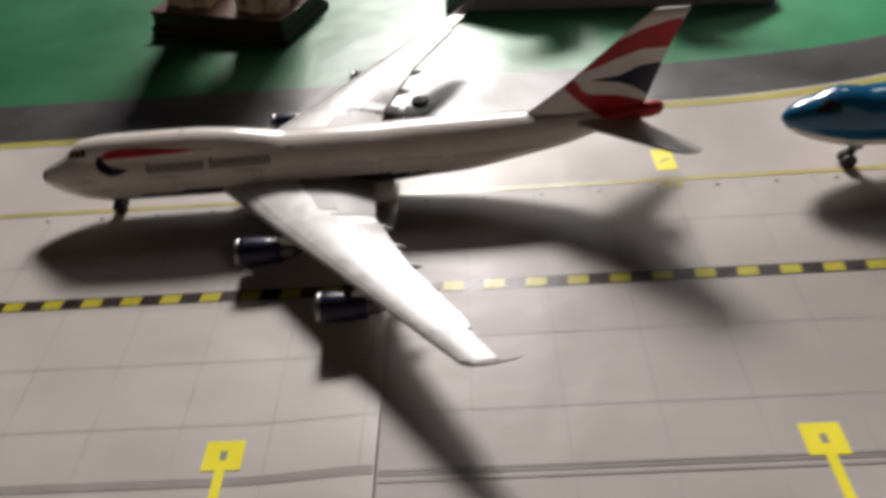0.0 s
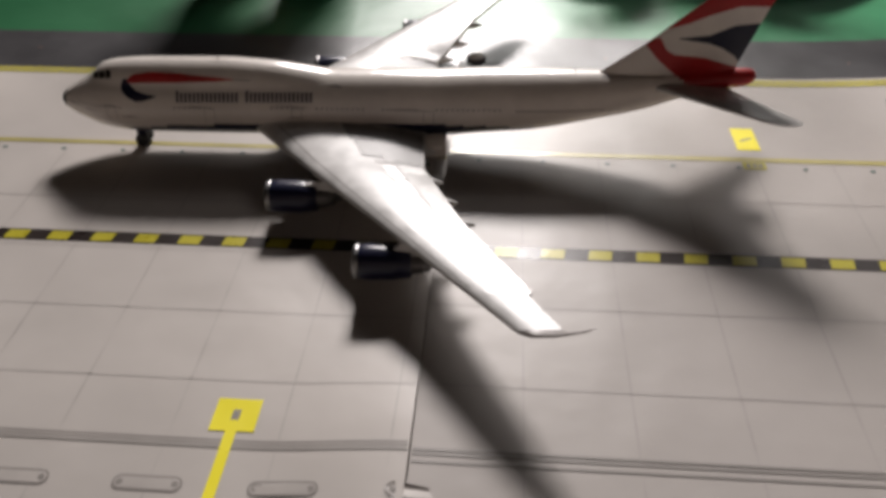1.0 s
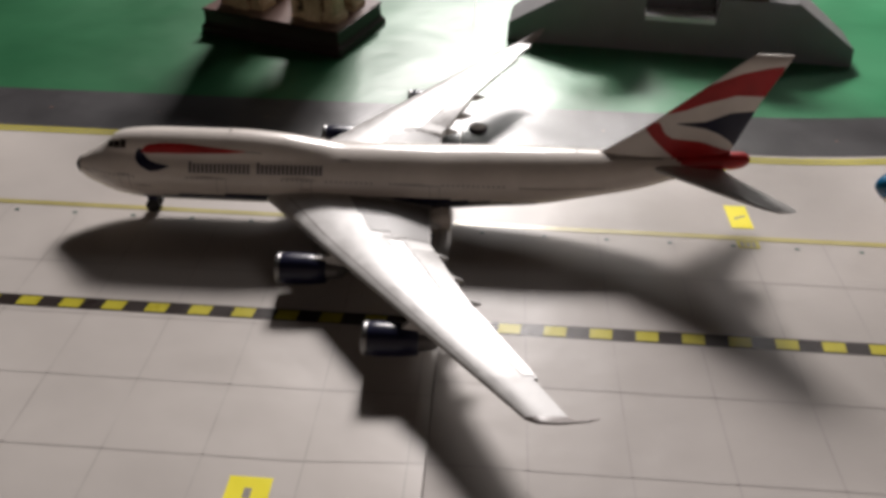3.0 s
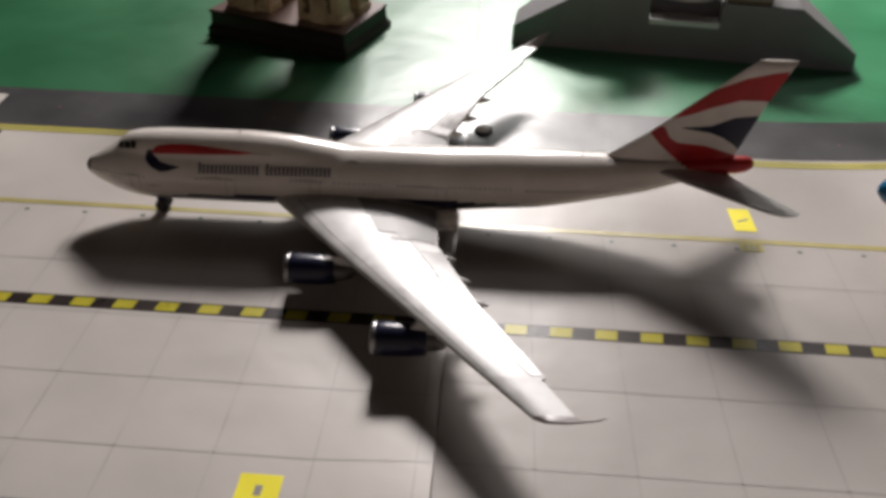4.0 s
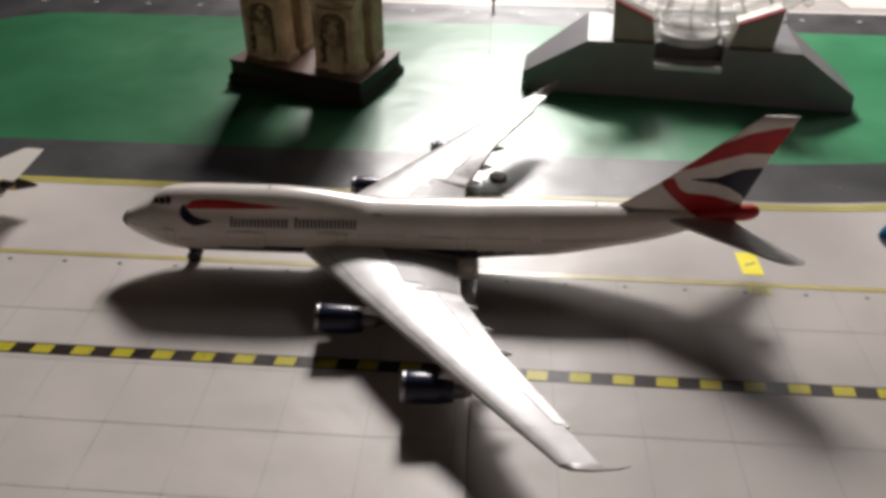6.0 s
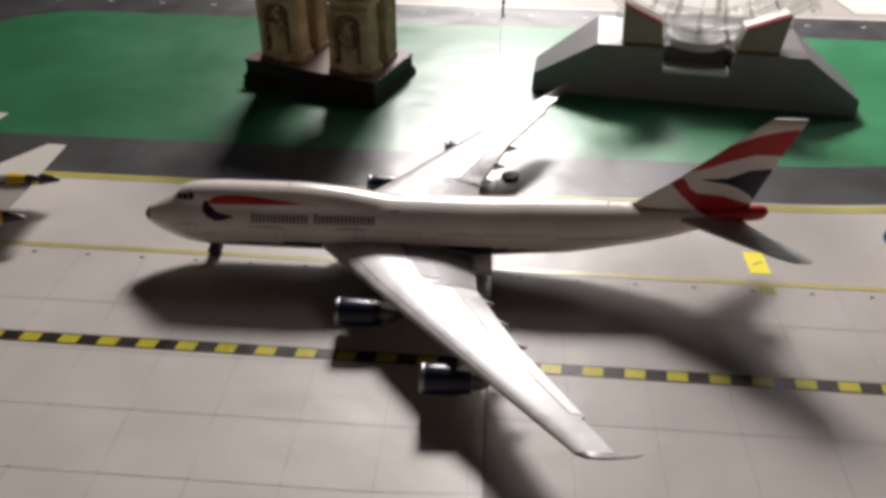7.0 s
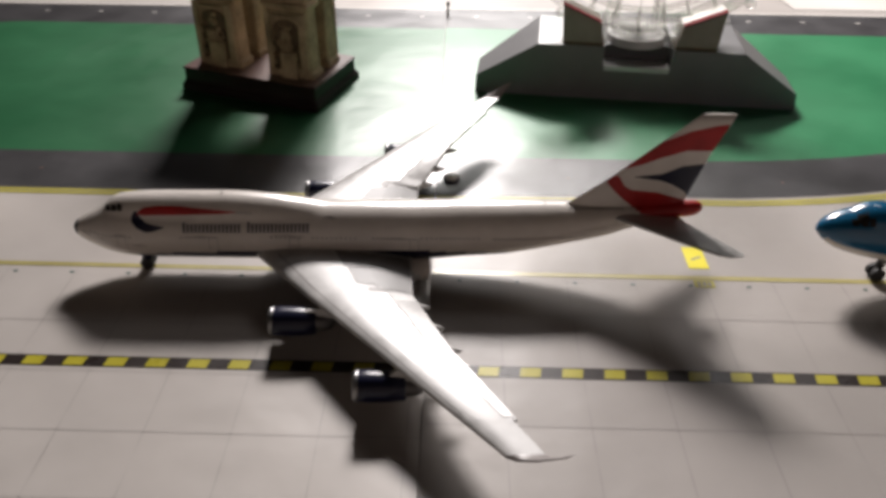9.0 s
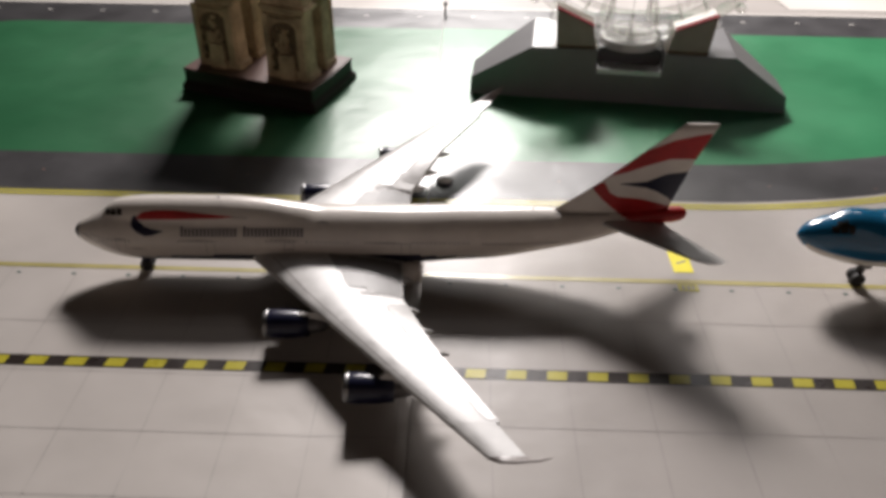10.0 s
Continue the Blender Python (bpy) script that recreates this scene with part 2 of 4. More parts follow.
def lifting(sections, side=1, upright=False, lift=0.0, blunt=0.0, hang=None):
    """A wing, stabiliser or fin: sections of (span, leading x, trailing x, height, thickness), with a blunt trailing edge and hanging flaps where given."""
    loop = FOIL + [(c, -0.7 * t) for c, t in FOIL[::-1]][:-1]
    verts, faces = [], []
    n = len(loop)
    for y, le, te, z, thick in sections:
        for c, t in loop:
            x, off = le + c * (te - le), t * thick
            if hang:
                off -= hang(y, c)
            if t < 0:
                off -= blunt * c
            verts.append((x, off, y) if upright else (x, side * y, z + off + lift * c))
    for i in range(len(sections) - 1):
        for k in range(n):
            j = (k + 1) % n
            faces.append((i * n + k, i * n + j, (i + 1) * n + j, (i + 1) * n + k))
    faces += [tuple(range(n)), tuple(range((len(sections) - 1) * n, len(sections) * n))]
    bm = bmesh.new()
    vs = [bm.verts.new(v) for v in verts]
    made = [bm.faces.new([vs[k] for k in f]) for f in faces]
    for f in made[-2:]:
        for e in f.edges:
            e.smooth = False
    for i in range(len(sections) - 1):
        for k in (len(FOIL) - 1, len(FOIL)):
            e = bm.edges.get((vs[i * n + k], vs[(i + 1) * n + k]))
            e.smooth = False
    return bm


def wheel(bm, x, y, z, r, w):
    return rod(bm, (x, y - w / 2, z), (x, y + w / 2, z), r, n=20)


# ---- the table and the printed sheets ----
SEAM = 0.0972
MAT = Matrix.Translation((SEAM, -0.07, 0)) @ pose(0, 0, 0, 0, 0, -1.15) @ Matrix.Translation((-SEAM, 0.07, 0))
bm = block(bmesh.new(), -0.9, 1.1, -0.54, 0.9, -0.040, -0.0085, 0.003)
tabletop = part("tabletop", bm, TABLE, None, "dark wooden table top under the printed sheets")
tagged(tabletop, category="table", kind="structure")


def ease(t):
    t = min(1.0, max(0.0, t))
    return t * t * (3 - 2 * t)


def warp(u, v):
    """The loose edge of the printed sheet: it sags into the joint beside the jumbo and lifts at the near end."""
    if u >= SEAM or u < 0.07:
        return 0.0
    sag = -0.0028 * ease((u - 0.0850) / 0.0105) * ease((0.028 - abs(v + 0.018)) / 0.022)
    return sag + 0.0023 * ease((u - 0.070) / 0.0272) * ease((-v - 0.058) / 0.035)


def board(name, us, vs, mat, parent):
    """A sheet on its board: a grid that follows warp(), with sides."""
    nu, nv = len(us), len(vs)
    verts = [(u, v, warp(u, v)) for v in vs for u in us]
    faces = [(j * nu + i, j * nu + i + 1, (j + 1) * nu + i + 1, (j + 1) * nu + i) for j in range(nv - 1) for i in range(nu - 1)]
    rim = [i for i in range(nu)] + [j * nu + nu - 1 for j in range(1, nv)] + [(nv - 1) * nu + i for i in range(nu - 2, -1, -1)] + [j * nu for j in range(nv - 2, 0, -1)]
    base = len(verts)
    n = len(rim)
    verts += [verts[k] for k in rim] + [(verts[k][0], verts[k][1], -0.0075) for k in rim]
    faces += [(base + k, base + n + k, base + n + (k + 1) % n, base + (k + 1) % n) for k in range(n)]
    me = mesh_data(name, verts, faces, mat)
    me.polygons.foreach_set("use_smooth", [True] * ((nu - 1) * (nv - 1)) + [False] * n)
    return place(name, me, parent)


# a low unseen wall, added behind the viewer to bounce lamplight back
BOUNCE = material("cream_wall_paint", (0.34, 0.28, 0.24), rough=0.8, vary=0.05, scale=4)
bm = block(bmesh.new(), -1.3, 1.5, -0.66, -0.56, -0.75, 0.40)
bounce_wall = part("bounce_wall_south", bm, BOUNCE, None, "plain cream bounce wall, unseen, added behind the viewer")
tagged(bounce_wall, category="wall", kind="structure")

sheets = []
fine_v = [-0.30, -0.16] + [round(-0.13 + 0.004 * k, 4) for k in range(45)] + [0.07, 0.46]
for us, m, ink, words in (
    ([-0.42, -0.2, 0.0, 0.06] + [round(0.07 + 0.0012 * k, 4) for k in range(23)] + [SEAM - 0.00005], MAT, CONCRETE, "glossy printed airport apron sheet, pale grey with yellow lines"),
    ([SEAM + 0.00010, 0.12, 0.3, 0.62], Matrix.Translation((0.0, -0.0013, 0.0009)) @ MAT, CONCRETE_GREY, "glossy printed airport apron sheet with a bay marking"),
):
    sheet = thing("apron_sheet", m, words, "play mat", "printed sheets", "structure")
    board("concrete", us, fine_v, ink, sheet)
    sheets.append(sheet)


def flat(name, pts, layer, mat, sheet):
    """A printed patch: a corner list (u, v) on the given layer of ink."""
    z = 0.00005 * layer
    n = len(pts)
    verts = [(u, v, z + warp(u, v)) for u, v in pts] + [(u, v, z - 0.00004 + warp(u, v)) for u, v in pts]
    faces = [tuple(range(n))] + [(k, n + k, n + (k + 1) % n, (k + 1) % n) for k in range(n)]
    me = mesh_data(name, verts, faces, mat)
    if me.polygons[0].normal.z < 0:
        me.flip_normals()
    return place(name, me, sheet)


def bar(name, u0, u1, v0, v1, layer, mat, sheet):
    """A printed rectangle that follows warp()."""
    us = [u0] + [u for u in (round(0.07 + 0.0012 * k, 4) for k in range(23)) if u0 < u < u1] + [u1]
    vs = [v0] + [v for v in fine_v if v0 < v < v1 and u1 > 0.07 and u0 < SEAM] + [v1]
    nu, nv = len(us), len(vs)
    verts = [(u, v, warp(u, v) + 0.00005 * layer) for v in vs for u in us]
    faces = [(j * nu + i, j * nu + i + 1, (j + 1) * nu + i + 1, (j + 1) * nu + i) for j in range(nv - 1) for i in range(nu - 1)]
    return place(name, mesh_data(name, verts, faces, mat), sheet)


def strip(name, u0, u1, v0, v1, layer, mat):
    """A printed strip along the sheets, cut at the seam."""
    for k, (a, b) in enumerate(((u0, min(u1, SEAM - 0.0003)), (max(u0, SEAM + 0.0004), u1))):
        if b - a > 1e-4:
            bar(name, a, b, v0, v1, layer, mat, sheets[k])


def ribbon(name, centre, width, layer, mat, sheet):
    """A printed band of one width along a line of (u, v) points."""
    up = [(u, v + width / 2) for u, v in centre]
    return flat(name, [(u, v - width / 2) for u, v in centre] + up[::-1], layer, mat, sheet)


def bend(u):
    """How far the far taxiway edge swings away from the apron past the parked airliner."""
    return 0.0006 * ease((u - SEAM) / 0.05) + 1.8 * max(0.0, u - 0.190) ** 2 + 0.02 * max(0.0, u - 0.190)


left, right = sheets
far_u = [SEAM + 0.0002, 0.15, 0.19] + [0.2 + 0.012 * k for k in range(20)]
strip("taxiway", -0.42, SEAM, 0.0398, 0.0655, 1, ASPHALT)
flat("taxiway", [(u, 0.0398 + bend(u) + 0.0012 * ease((u - SEAM) / 0.02)) for u in far_u] + [(u, 0.0660 + bend(u) * 0.9) for u in far_u[::-1]], 1, ASPHALT, right)
corner = [(-0.155 + 0.045 * (1 - math.cos(a)), 0.157 + 0.042 * math.sin(a)) for a in np.linspace(0, math.pi / 2, 10)]
flat("grass_field", [(SEAM - 0.0002, 0.0655), (SEAM - 0.0002, 0.1985)] + corner[::-1] + [(-0.155, 0.0655)], 1, GRASS, left)
flat("grass_field", [(u, 0.0660 + bend(u) * 0.9) for u in far_u] + [(far_u[-1], 0.1965), (SEAM + 0.0002, 0.1985)], 1, GRASS_LIT, right)
flat("far_taxiway", [(-0.42, 0.0655), (-0.155, 0.0655), (-0.155, 0.157)] + corner[1:] + [(SEAM - 0.0002, 0.1985), (SEAM - 0.0002, 0.2275), (-0.42, 0.2245)], 1, ASPHALT, left)
flat("far_taxiway", [(SEAM + 0.0002, 0.1985), (far_u[-1], 0.1965), (far_u[-1], 0.2265), (SEAM + 0.0002, 0.2275)], 1, ASPHALT, right)
for v in (0.0369, 0.0388):
    strip("yellow_line", -0.42, SEAM, v - 0.00060, v + 0.00060, 2, YELLOW)
    flat("yellow_line", [(u, v - 0.00060 + bend(u)) for u in far_u] + [(u, v + 0.00060 + bend(u)) for u in far_u[::-1]], 2, YELLOW, right)
strip("dark_line", -0.42, SEAM, 0.0360, 0.0397, 1.5, BAND)
flat("dark_line", [(u, 0.0360 + bend(u)) for u in far_u] + [(u, 0.0397 + bend(u)) for u in far_u[::-1]], 1.5, BAND, right)
strip("taxi_line", -0.42, 0.62, -0.0029, -0.0010, 2, PALE_YELLOW)
for k in range(-14, 24):
    u, v = -0.0195 + 0.01595 * k - (0.0028 if k > 7 else 0.0), -0.0056
    if abs(u - SEAM) > 0.002:
        pts = [(u + 0.0007 * math.cos(a), v + 0.0005 * math.sin(a)) for a in np.linspace(0, 2 * math.pi, 9)[:-1]]
        flat("edge_light_mark", pts, 2, TEAL, sheets[u > SEAM])
strip("chevron_ground", -0.42, 0.62, -0.04305, -0.03915, 1, BLACK)
for k in range(-20, 45):
    u = -0.0005 + 0.01005 * k
    if u < SEAM - 0.0052 or u > SEAM:
        flat("yellow_block", [(u - 0.0002, -0.0426), (u + 0.0047, -0.0426), (u + 0.0051, -0.0396), (u + 0.0002, -0.0396)], 2, CHEVRON, sheets[u > SEAM])
# slab joints
for v in (-0.0262, -0.0443, -0.0628, -0.0806, -0.1165, -0.1345):
    strip("slab_joint", -0.42, SEAM, v - 0.00018, v + 0.00018, 1, JOINT)
for v in (-0.0200, -0.0580, -0.0787, -0.1165, -0.1345):
    strip("slab_joint", SEAM, 0.62, v - 0.00018, v + 0.00018, 1, JOINT_GREY)
for k in range(-8, 4):
    u = 0.0361 + 0.0193 * k
    for v0, v1 in ((-0.30, -0.0434), (-0.0388, -0.0032)):
        bar("slab_joint", u - 0.00018, u + 0.00018, v0, v1, 1, JOINT, left)
for k in range(0, 15):
    u = 0.1160 + 0.0190 * k
    for v0, v1 in ((-0.30, -0.0434), (-0.0388, -0.0032)):
        bar("slab_joint", u - 0.00018, u + 0.00018, v0, v1, 1, JOINT_GREY, right)
# the service road at the near side
strip("road_band", -0.42, SEAM, -0.0954, -0.0934, 1.5, JOINT)
for v in (-0.0951, -0.0944, -0.0937):
    strip("road_line", -0.42, SEAM, v - 0.0002, v + 0.0002, 2, BAND)
for v in (-0.0927, -0.0936, -0.0951):
    strip("road_line", SEAM, 0.62, v - 0.00025, v + 0.00025, 2, BAND)
for k in range(-14, 3):
    u0 = 0.0495 + 0.02235 * k
    for grow, layer, ink in ((0.0, 2, BAND), (-0.0004, 2.5, JOINT)):
        r = 0.00145 + grow
        ends = [(u0 + 0.0102 + r * math.cos(a), -0.1027 + r * math.sin(a)) for a in np.linspace(-math.pi / 2, math.pi / 2, 8)]
        ends += [(u0 + 0.0014 + r * math.cos(a), -0.1027 + r * math.sin(a)) for a in np.linspace(math.pi / 2, 1.5 * math.pi, 8)]
        flat("slot_mark", ends, layer, ink, left)
    for u in (u0 + 0.0012, u0 + 0.0104):
        flat("slot_dot", [(u + 0.0006 * math.cos(a), -0.1027 + 0.0006 * math.sin(a)) for a in np.linspace(0, 6.2832, 9)[:-1]], 3, BAND, left)
# stand markers
for u0, u1, v0, v1, sheet in ((0.0620, 0.0700, -0.0918, -0.0848, left), (0.1790, 0.1868, -0.0930, -0.0857, right)):
    flat("stand_marker", [(u0, v0), (u1, v0), (u1, v1), (u0, v1)], 2.5, MARKER, sheet)
    u, v = (u0 + u1) / 2, (v0 + v1) / 2
    flat("number_bar", [(u - 0.0007, v - 0.0011), (u + 0.0007, v - 0.0011), (u + 0.0007, v + 0.0011), (u - 0.0007, v + 0.0011)], 3, BAND, sheet)
    flat("stand_line", [(u - 0.0010, -0.30), (u + 0.0010, -0.30), (u + 0.0010, v0), (u - 0.0010, v0)], 2.5, MARKER, sheet)
flat("taxi_marker", [(0.1705, 0.0025), (0.1763, 0.0025), (0.1763, 0.0130), (0.1705, 0.0130)], 2.5, MARKER, right)
flat("number_bar", [(0.1719, 0.0070), (0.1749, 0.0085), (0.1752, 0.0079), (0.1722, 0.0064)], 3, BAND, right)
flat("taxi_label", [(0.1703, -0.0062), (0.1758, -0.0062), (0.1758, -0.0032), (0.1703, -0.0032)], 2.5, YELLOW, right)
for u in (0.1711, 0.1726, 0.1740):
    flat("letter_bar", [(u, -0.0057), (u + 0.0010, -0.0057), (u + 0.0010, -0.0037), (u, -0.0037)], 3, BAND, right)
# marks on the far taxiway and the pale bays beyond it
for k in range(-11, 20):
    u = -0.1097 + 0.0276 * k
    if abs(u - SEAM) > 0.003:
        flat("centre_mark", [(u, 0.2155), (u + 0.0024, 0.2155), (u + 0.0024, 0.2165), (u, 0.2165)], 2, PRINT_WHITE, sheets[u > SEAM])
for k in range(-10, 18):
    u = -0.075 + 0.036 * k
    if abs(u - SEAM) > 0.003:
        flat("edge_light_mark", [(u, 0.0524), (u + 0.0010, 0.0523), (u + 0.0012, 0.0529), (u + 0.0003, 0.0530)], 2, ROSE, sheets[u > SEAM])
strip("edge_line", -0.42, 0.62, 0.2272, 0.2290, 2, PRINT_WHITE)
for u0 in (0.280, 0.395):
    flat("bay_outline", [(u0, 0.236), (u0 + 0.105, 0.236), (u0 + 0.100, 0.285), (u0 - 0.005, 0.285)], 2, BAND, right)
    flat("bay", [(u0 + 0.001, 0.2369), (u0 + 0.104, 0.2369), (u0 + 0.099, 0.284), (u0 - 0.004, 0.284)], 2.5, PRINT_WHITE, right)


# ---- airliners ----
def engine(parent, x, y, z, r, pylon_to, cowl=NAVY):
    nacelle = place("nacelle", mesh_data("nacelle", *lathe([(0.0012, r * 0.80), (0.0003, r * 0.88), (0.0, r * 0.94), (0.0004, r), (0.003, r * 1.05), (0.0075, r * 1.02), (0.0112, r * 0.90), (0.0114, r * 0.80)], (x, y, z)), cowl, smooth=True), parent)
    place("intake_lip", mesh_data("intake_lip", *lathe([(0.0022, r * 0.78), (0.0004, r * 0.84), (-0.0003, r * 0.93), (0.0001, r * 1.01), (0.0009, r * 1.035), (0.0010, r * 1.0)], (x, y, z)), CHROME, smooth=True), nacelle, "bright bare metal intake lip")
    place("fan", mesh_data("fan", *lathe([(0.0010, 0.0001), (0.0024, r * 0.3), (0.0026, r * 0.82), (0.0030, r * 0.84)], (x, y, z)), GEAR, smooth=True), nacelle, "dark fan disc")
    place("exhaust", mesh_data("exhaust", *lathe([(0.0098, r * 0.72), (0.0135, r * 0.60), (0.0152, r * 0.46), (0.0150, r * 0.36), (0.0175, r * 0.05)], (x, y, z)), EXHAUST, smooth=True), nacelle, "grey metal exhaust nozzle")
    bm = bmesh.new()
    low = [bm.verts.new((x + a, y + s * 0.0006, z + r * h)) for a, h in ((0.0075, 0.90), (0.0145, 0.45)) for s in (-1, 1)]
    high = [bm.verts.new((pylon_to[0] + a, y + s * 0.0005, pylon_to[1])) for a in (0.0, 0.011) for s in (-1, 1)]
    for f in ((0, 1, 3, 2), (4, 5, 7, 6), (0, 1, 5, 4), (2, 3, 7, 6), (0, 2, 6, 4), (1, 3, 7, 5)):
        bm.faces.new([(low + high)[k] for k in f])
    part("pylon", bm, WING, nacelle)


def nose_gear(parent, x, y, top, r, ground=0.0):
    """A leg that rakes forward to a pair of wheels, between two doors."""
    bm = rod(bmesh.new(), (x + 0.0010, y, top), (x - 0.0004, y, ground + r), 0.0012)
    rod(bm, (x + 0.0028, y, top), (x - 0.0001, y, ground + r + 0.0014), 0.0005)
    rod(bm, (x - 0.0004, y - 0.0017, ground + r), (x - 0.0004, y + 0.0017, ground + r), 0.0006)
    strut = part("nose_gear", bm, TYRE, parent, "dark nose gear leg")
    for s in (-1, 1):
        part("wheel", wheel(bmesh.new(), x - 0.0004, y + s * 0.0013, ground + r, r, 0.0012), TYRE, strut, "black rubber wheel")
        bm = block(bmesh.new(), x - 0.0010, x + 0.0016, y + s * 0.0022 - 0.00018, y + s * 0.0022 + 0.00018, top - 0.0024, top + 0.0006, 0.0001)
        part("gear_door", bm, NAVY if parent.name.startswith("jumbo") else GEAR, strut)


jumbo = thing("jumbo_airliner_model", Matrix.Identity(4), "white four-engined jumbo jet model with red and navy fin", "model airplane", "parked model airliners")
hull = Hull([
    (0.0004, 0.0130, 0.0003, 0.0, 0.0002), (0.0008, 0.0130, 0.0011, 0.0, 0.0008), (0.0020, 0.0131, 0.0024, 0.0004, 0.0016), (0.0040, 0.0130, 0.0036, 0.0004, 0.0026),
    (0.0075, 0.0133, 0.0054, 0.0008, 0.0040), (0.0102, 0.0135, 0.0066, 0.0030, 0.0038), (0.0135, 0.0135, 0.0075, 0.0050, 0.0044), (0.018, 0.0133, 0.0080, 0.0055, 0.0050),
    (0.0247, 0.0132, 0.0082, 0.0056, 0.0054), (0.0426, 0.0131, 0.0082, 0.0057, 0.0055), (0.0557, 0.0131, 0.0082, 0.0047, 0.0057), (0.063, 0.0131, 0.0082, 0.0031, 0.0062),
    (0.072, 0.0131, 0.0082, 0.0010, 0.0070), (0.080, 0.0132, 0.0082, 0.0, 0.0078), (0.0949, 0.0133, 0.0082, 0.0, 0.0078), (0.1077, 0.0141, 0.0079, 0.0, 0.0074), (0.1187, 0.0146, 0.0075, 0.0, 0.0070),
    (0.134, 0.0160, 0.0060, 0.0, 0.005), (0.146, 0.0175, 0.0047, 0.0, 0.004), (0.153, 0.0188, 0.0036, 0.0, 0.003), (0.162, 0.0203, 0.0026, 0.0, 0.002), (0.169, 0.0211, 0.0021, 0.0, 0.001), (0.1706, 0.0213, 0.0017, 0.0, 0.001), (0.1714, 0.0214, 0.0008, 0.0, 0.0005),
])


def jumbo_paint(x, deg):
    if x > 0.1508 + 0.00007 * deg and (deg < 118 or x > 0.1665):
        return 2
    if deg > float(np.interp(x, [0.018, 0.030, 0.046, 0.060, 0.098, 0.120], [128, 114, 108, 104, 104, 128])) and 0.018 < x < 0.120:
        return 1
    if x < 0.0021:
        return 3
    return 0


place("fuselage", hull.mesh("fuselage", [WHITE, NAVY, RED, TYRE], jumbo_paint), jumbo)
WING_SECTIONS = [(0.0030, 0.0478, 0.0936, 0.0088, 0.0056), (0.0080, 0.0520, 0.0934, 0.0092, 0.0050), (0.0256, 0.0668, 0.0944, 0.0106, 0.0032), (0.0262, 0.0673, 0.0944, 0.0107, 0.0032), (0.0490, 0.0870, 0.1038, 0.0127, 0.0021), (0.0712, 0.1059, 0.1168, 0.0145, 0.0014), (0.0716, 0.1063, 0.1160, 0.0145, 0.0014), (0.0805, 0.1140, 0.1214, 0.0151, 0.0012)]
WINGLET = [(0.0805, 0.1140, 0.1214, 0.0151, 0.0012), (0.0818, 0.1160, 0.1226, 0.0156, 0.0010), (0.0832, 0.1192, 0.1242, 0.0172, 0.0008), (0.0845, 0.1238, 0.1262, 0.0196, 0.0005)]


def droop(y, c):
    """How far the flaps hang below the wing's own line at span y and chord fraction c."""
    deep = 0.0015 if y < 0.0258 else 0.0009 if y < 0.047 else 0.0
    return deep * max(0.0, (c - 0.74) / 0.26)


def wing_at(y, c, sections=WING_SECTIONS):
    """x and upper height of the wing at span y and chord fraction c."""
    col = list(zip(*sections))
    le, te, z, t = (float(np.interp(y, col[0], col[k])) for k in (1, 2, 3, 4))
    return le + c * (te - le), z + 0.0011 * c - droop(y, c) + t * float(np.interp(c, [f[0] for f in FOIL], [f[1] for f in FOIL]))


def wing_panel(y0, y1, c0, c1, side, lift=0.00012):
    """A thin panel on the wing's upper side."""
    verts, faces = [], []
    for i in range(9):
        y = y0 + (y1 - y0) * i / 8
        for k in range(4):
            x, z = wing_at(y, c0 + (c1 - c0) * k / 3)
            verts.append((x, side * y, z + lift))
    for i in range(8):
        for k in range(3):
            a = i * 4 + k
            f = (a, a + 1, a + 5, a + 4)
            faces.append(f if side > 0 else f[::-1])
    return verts, faces


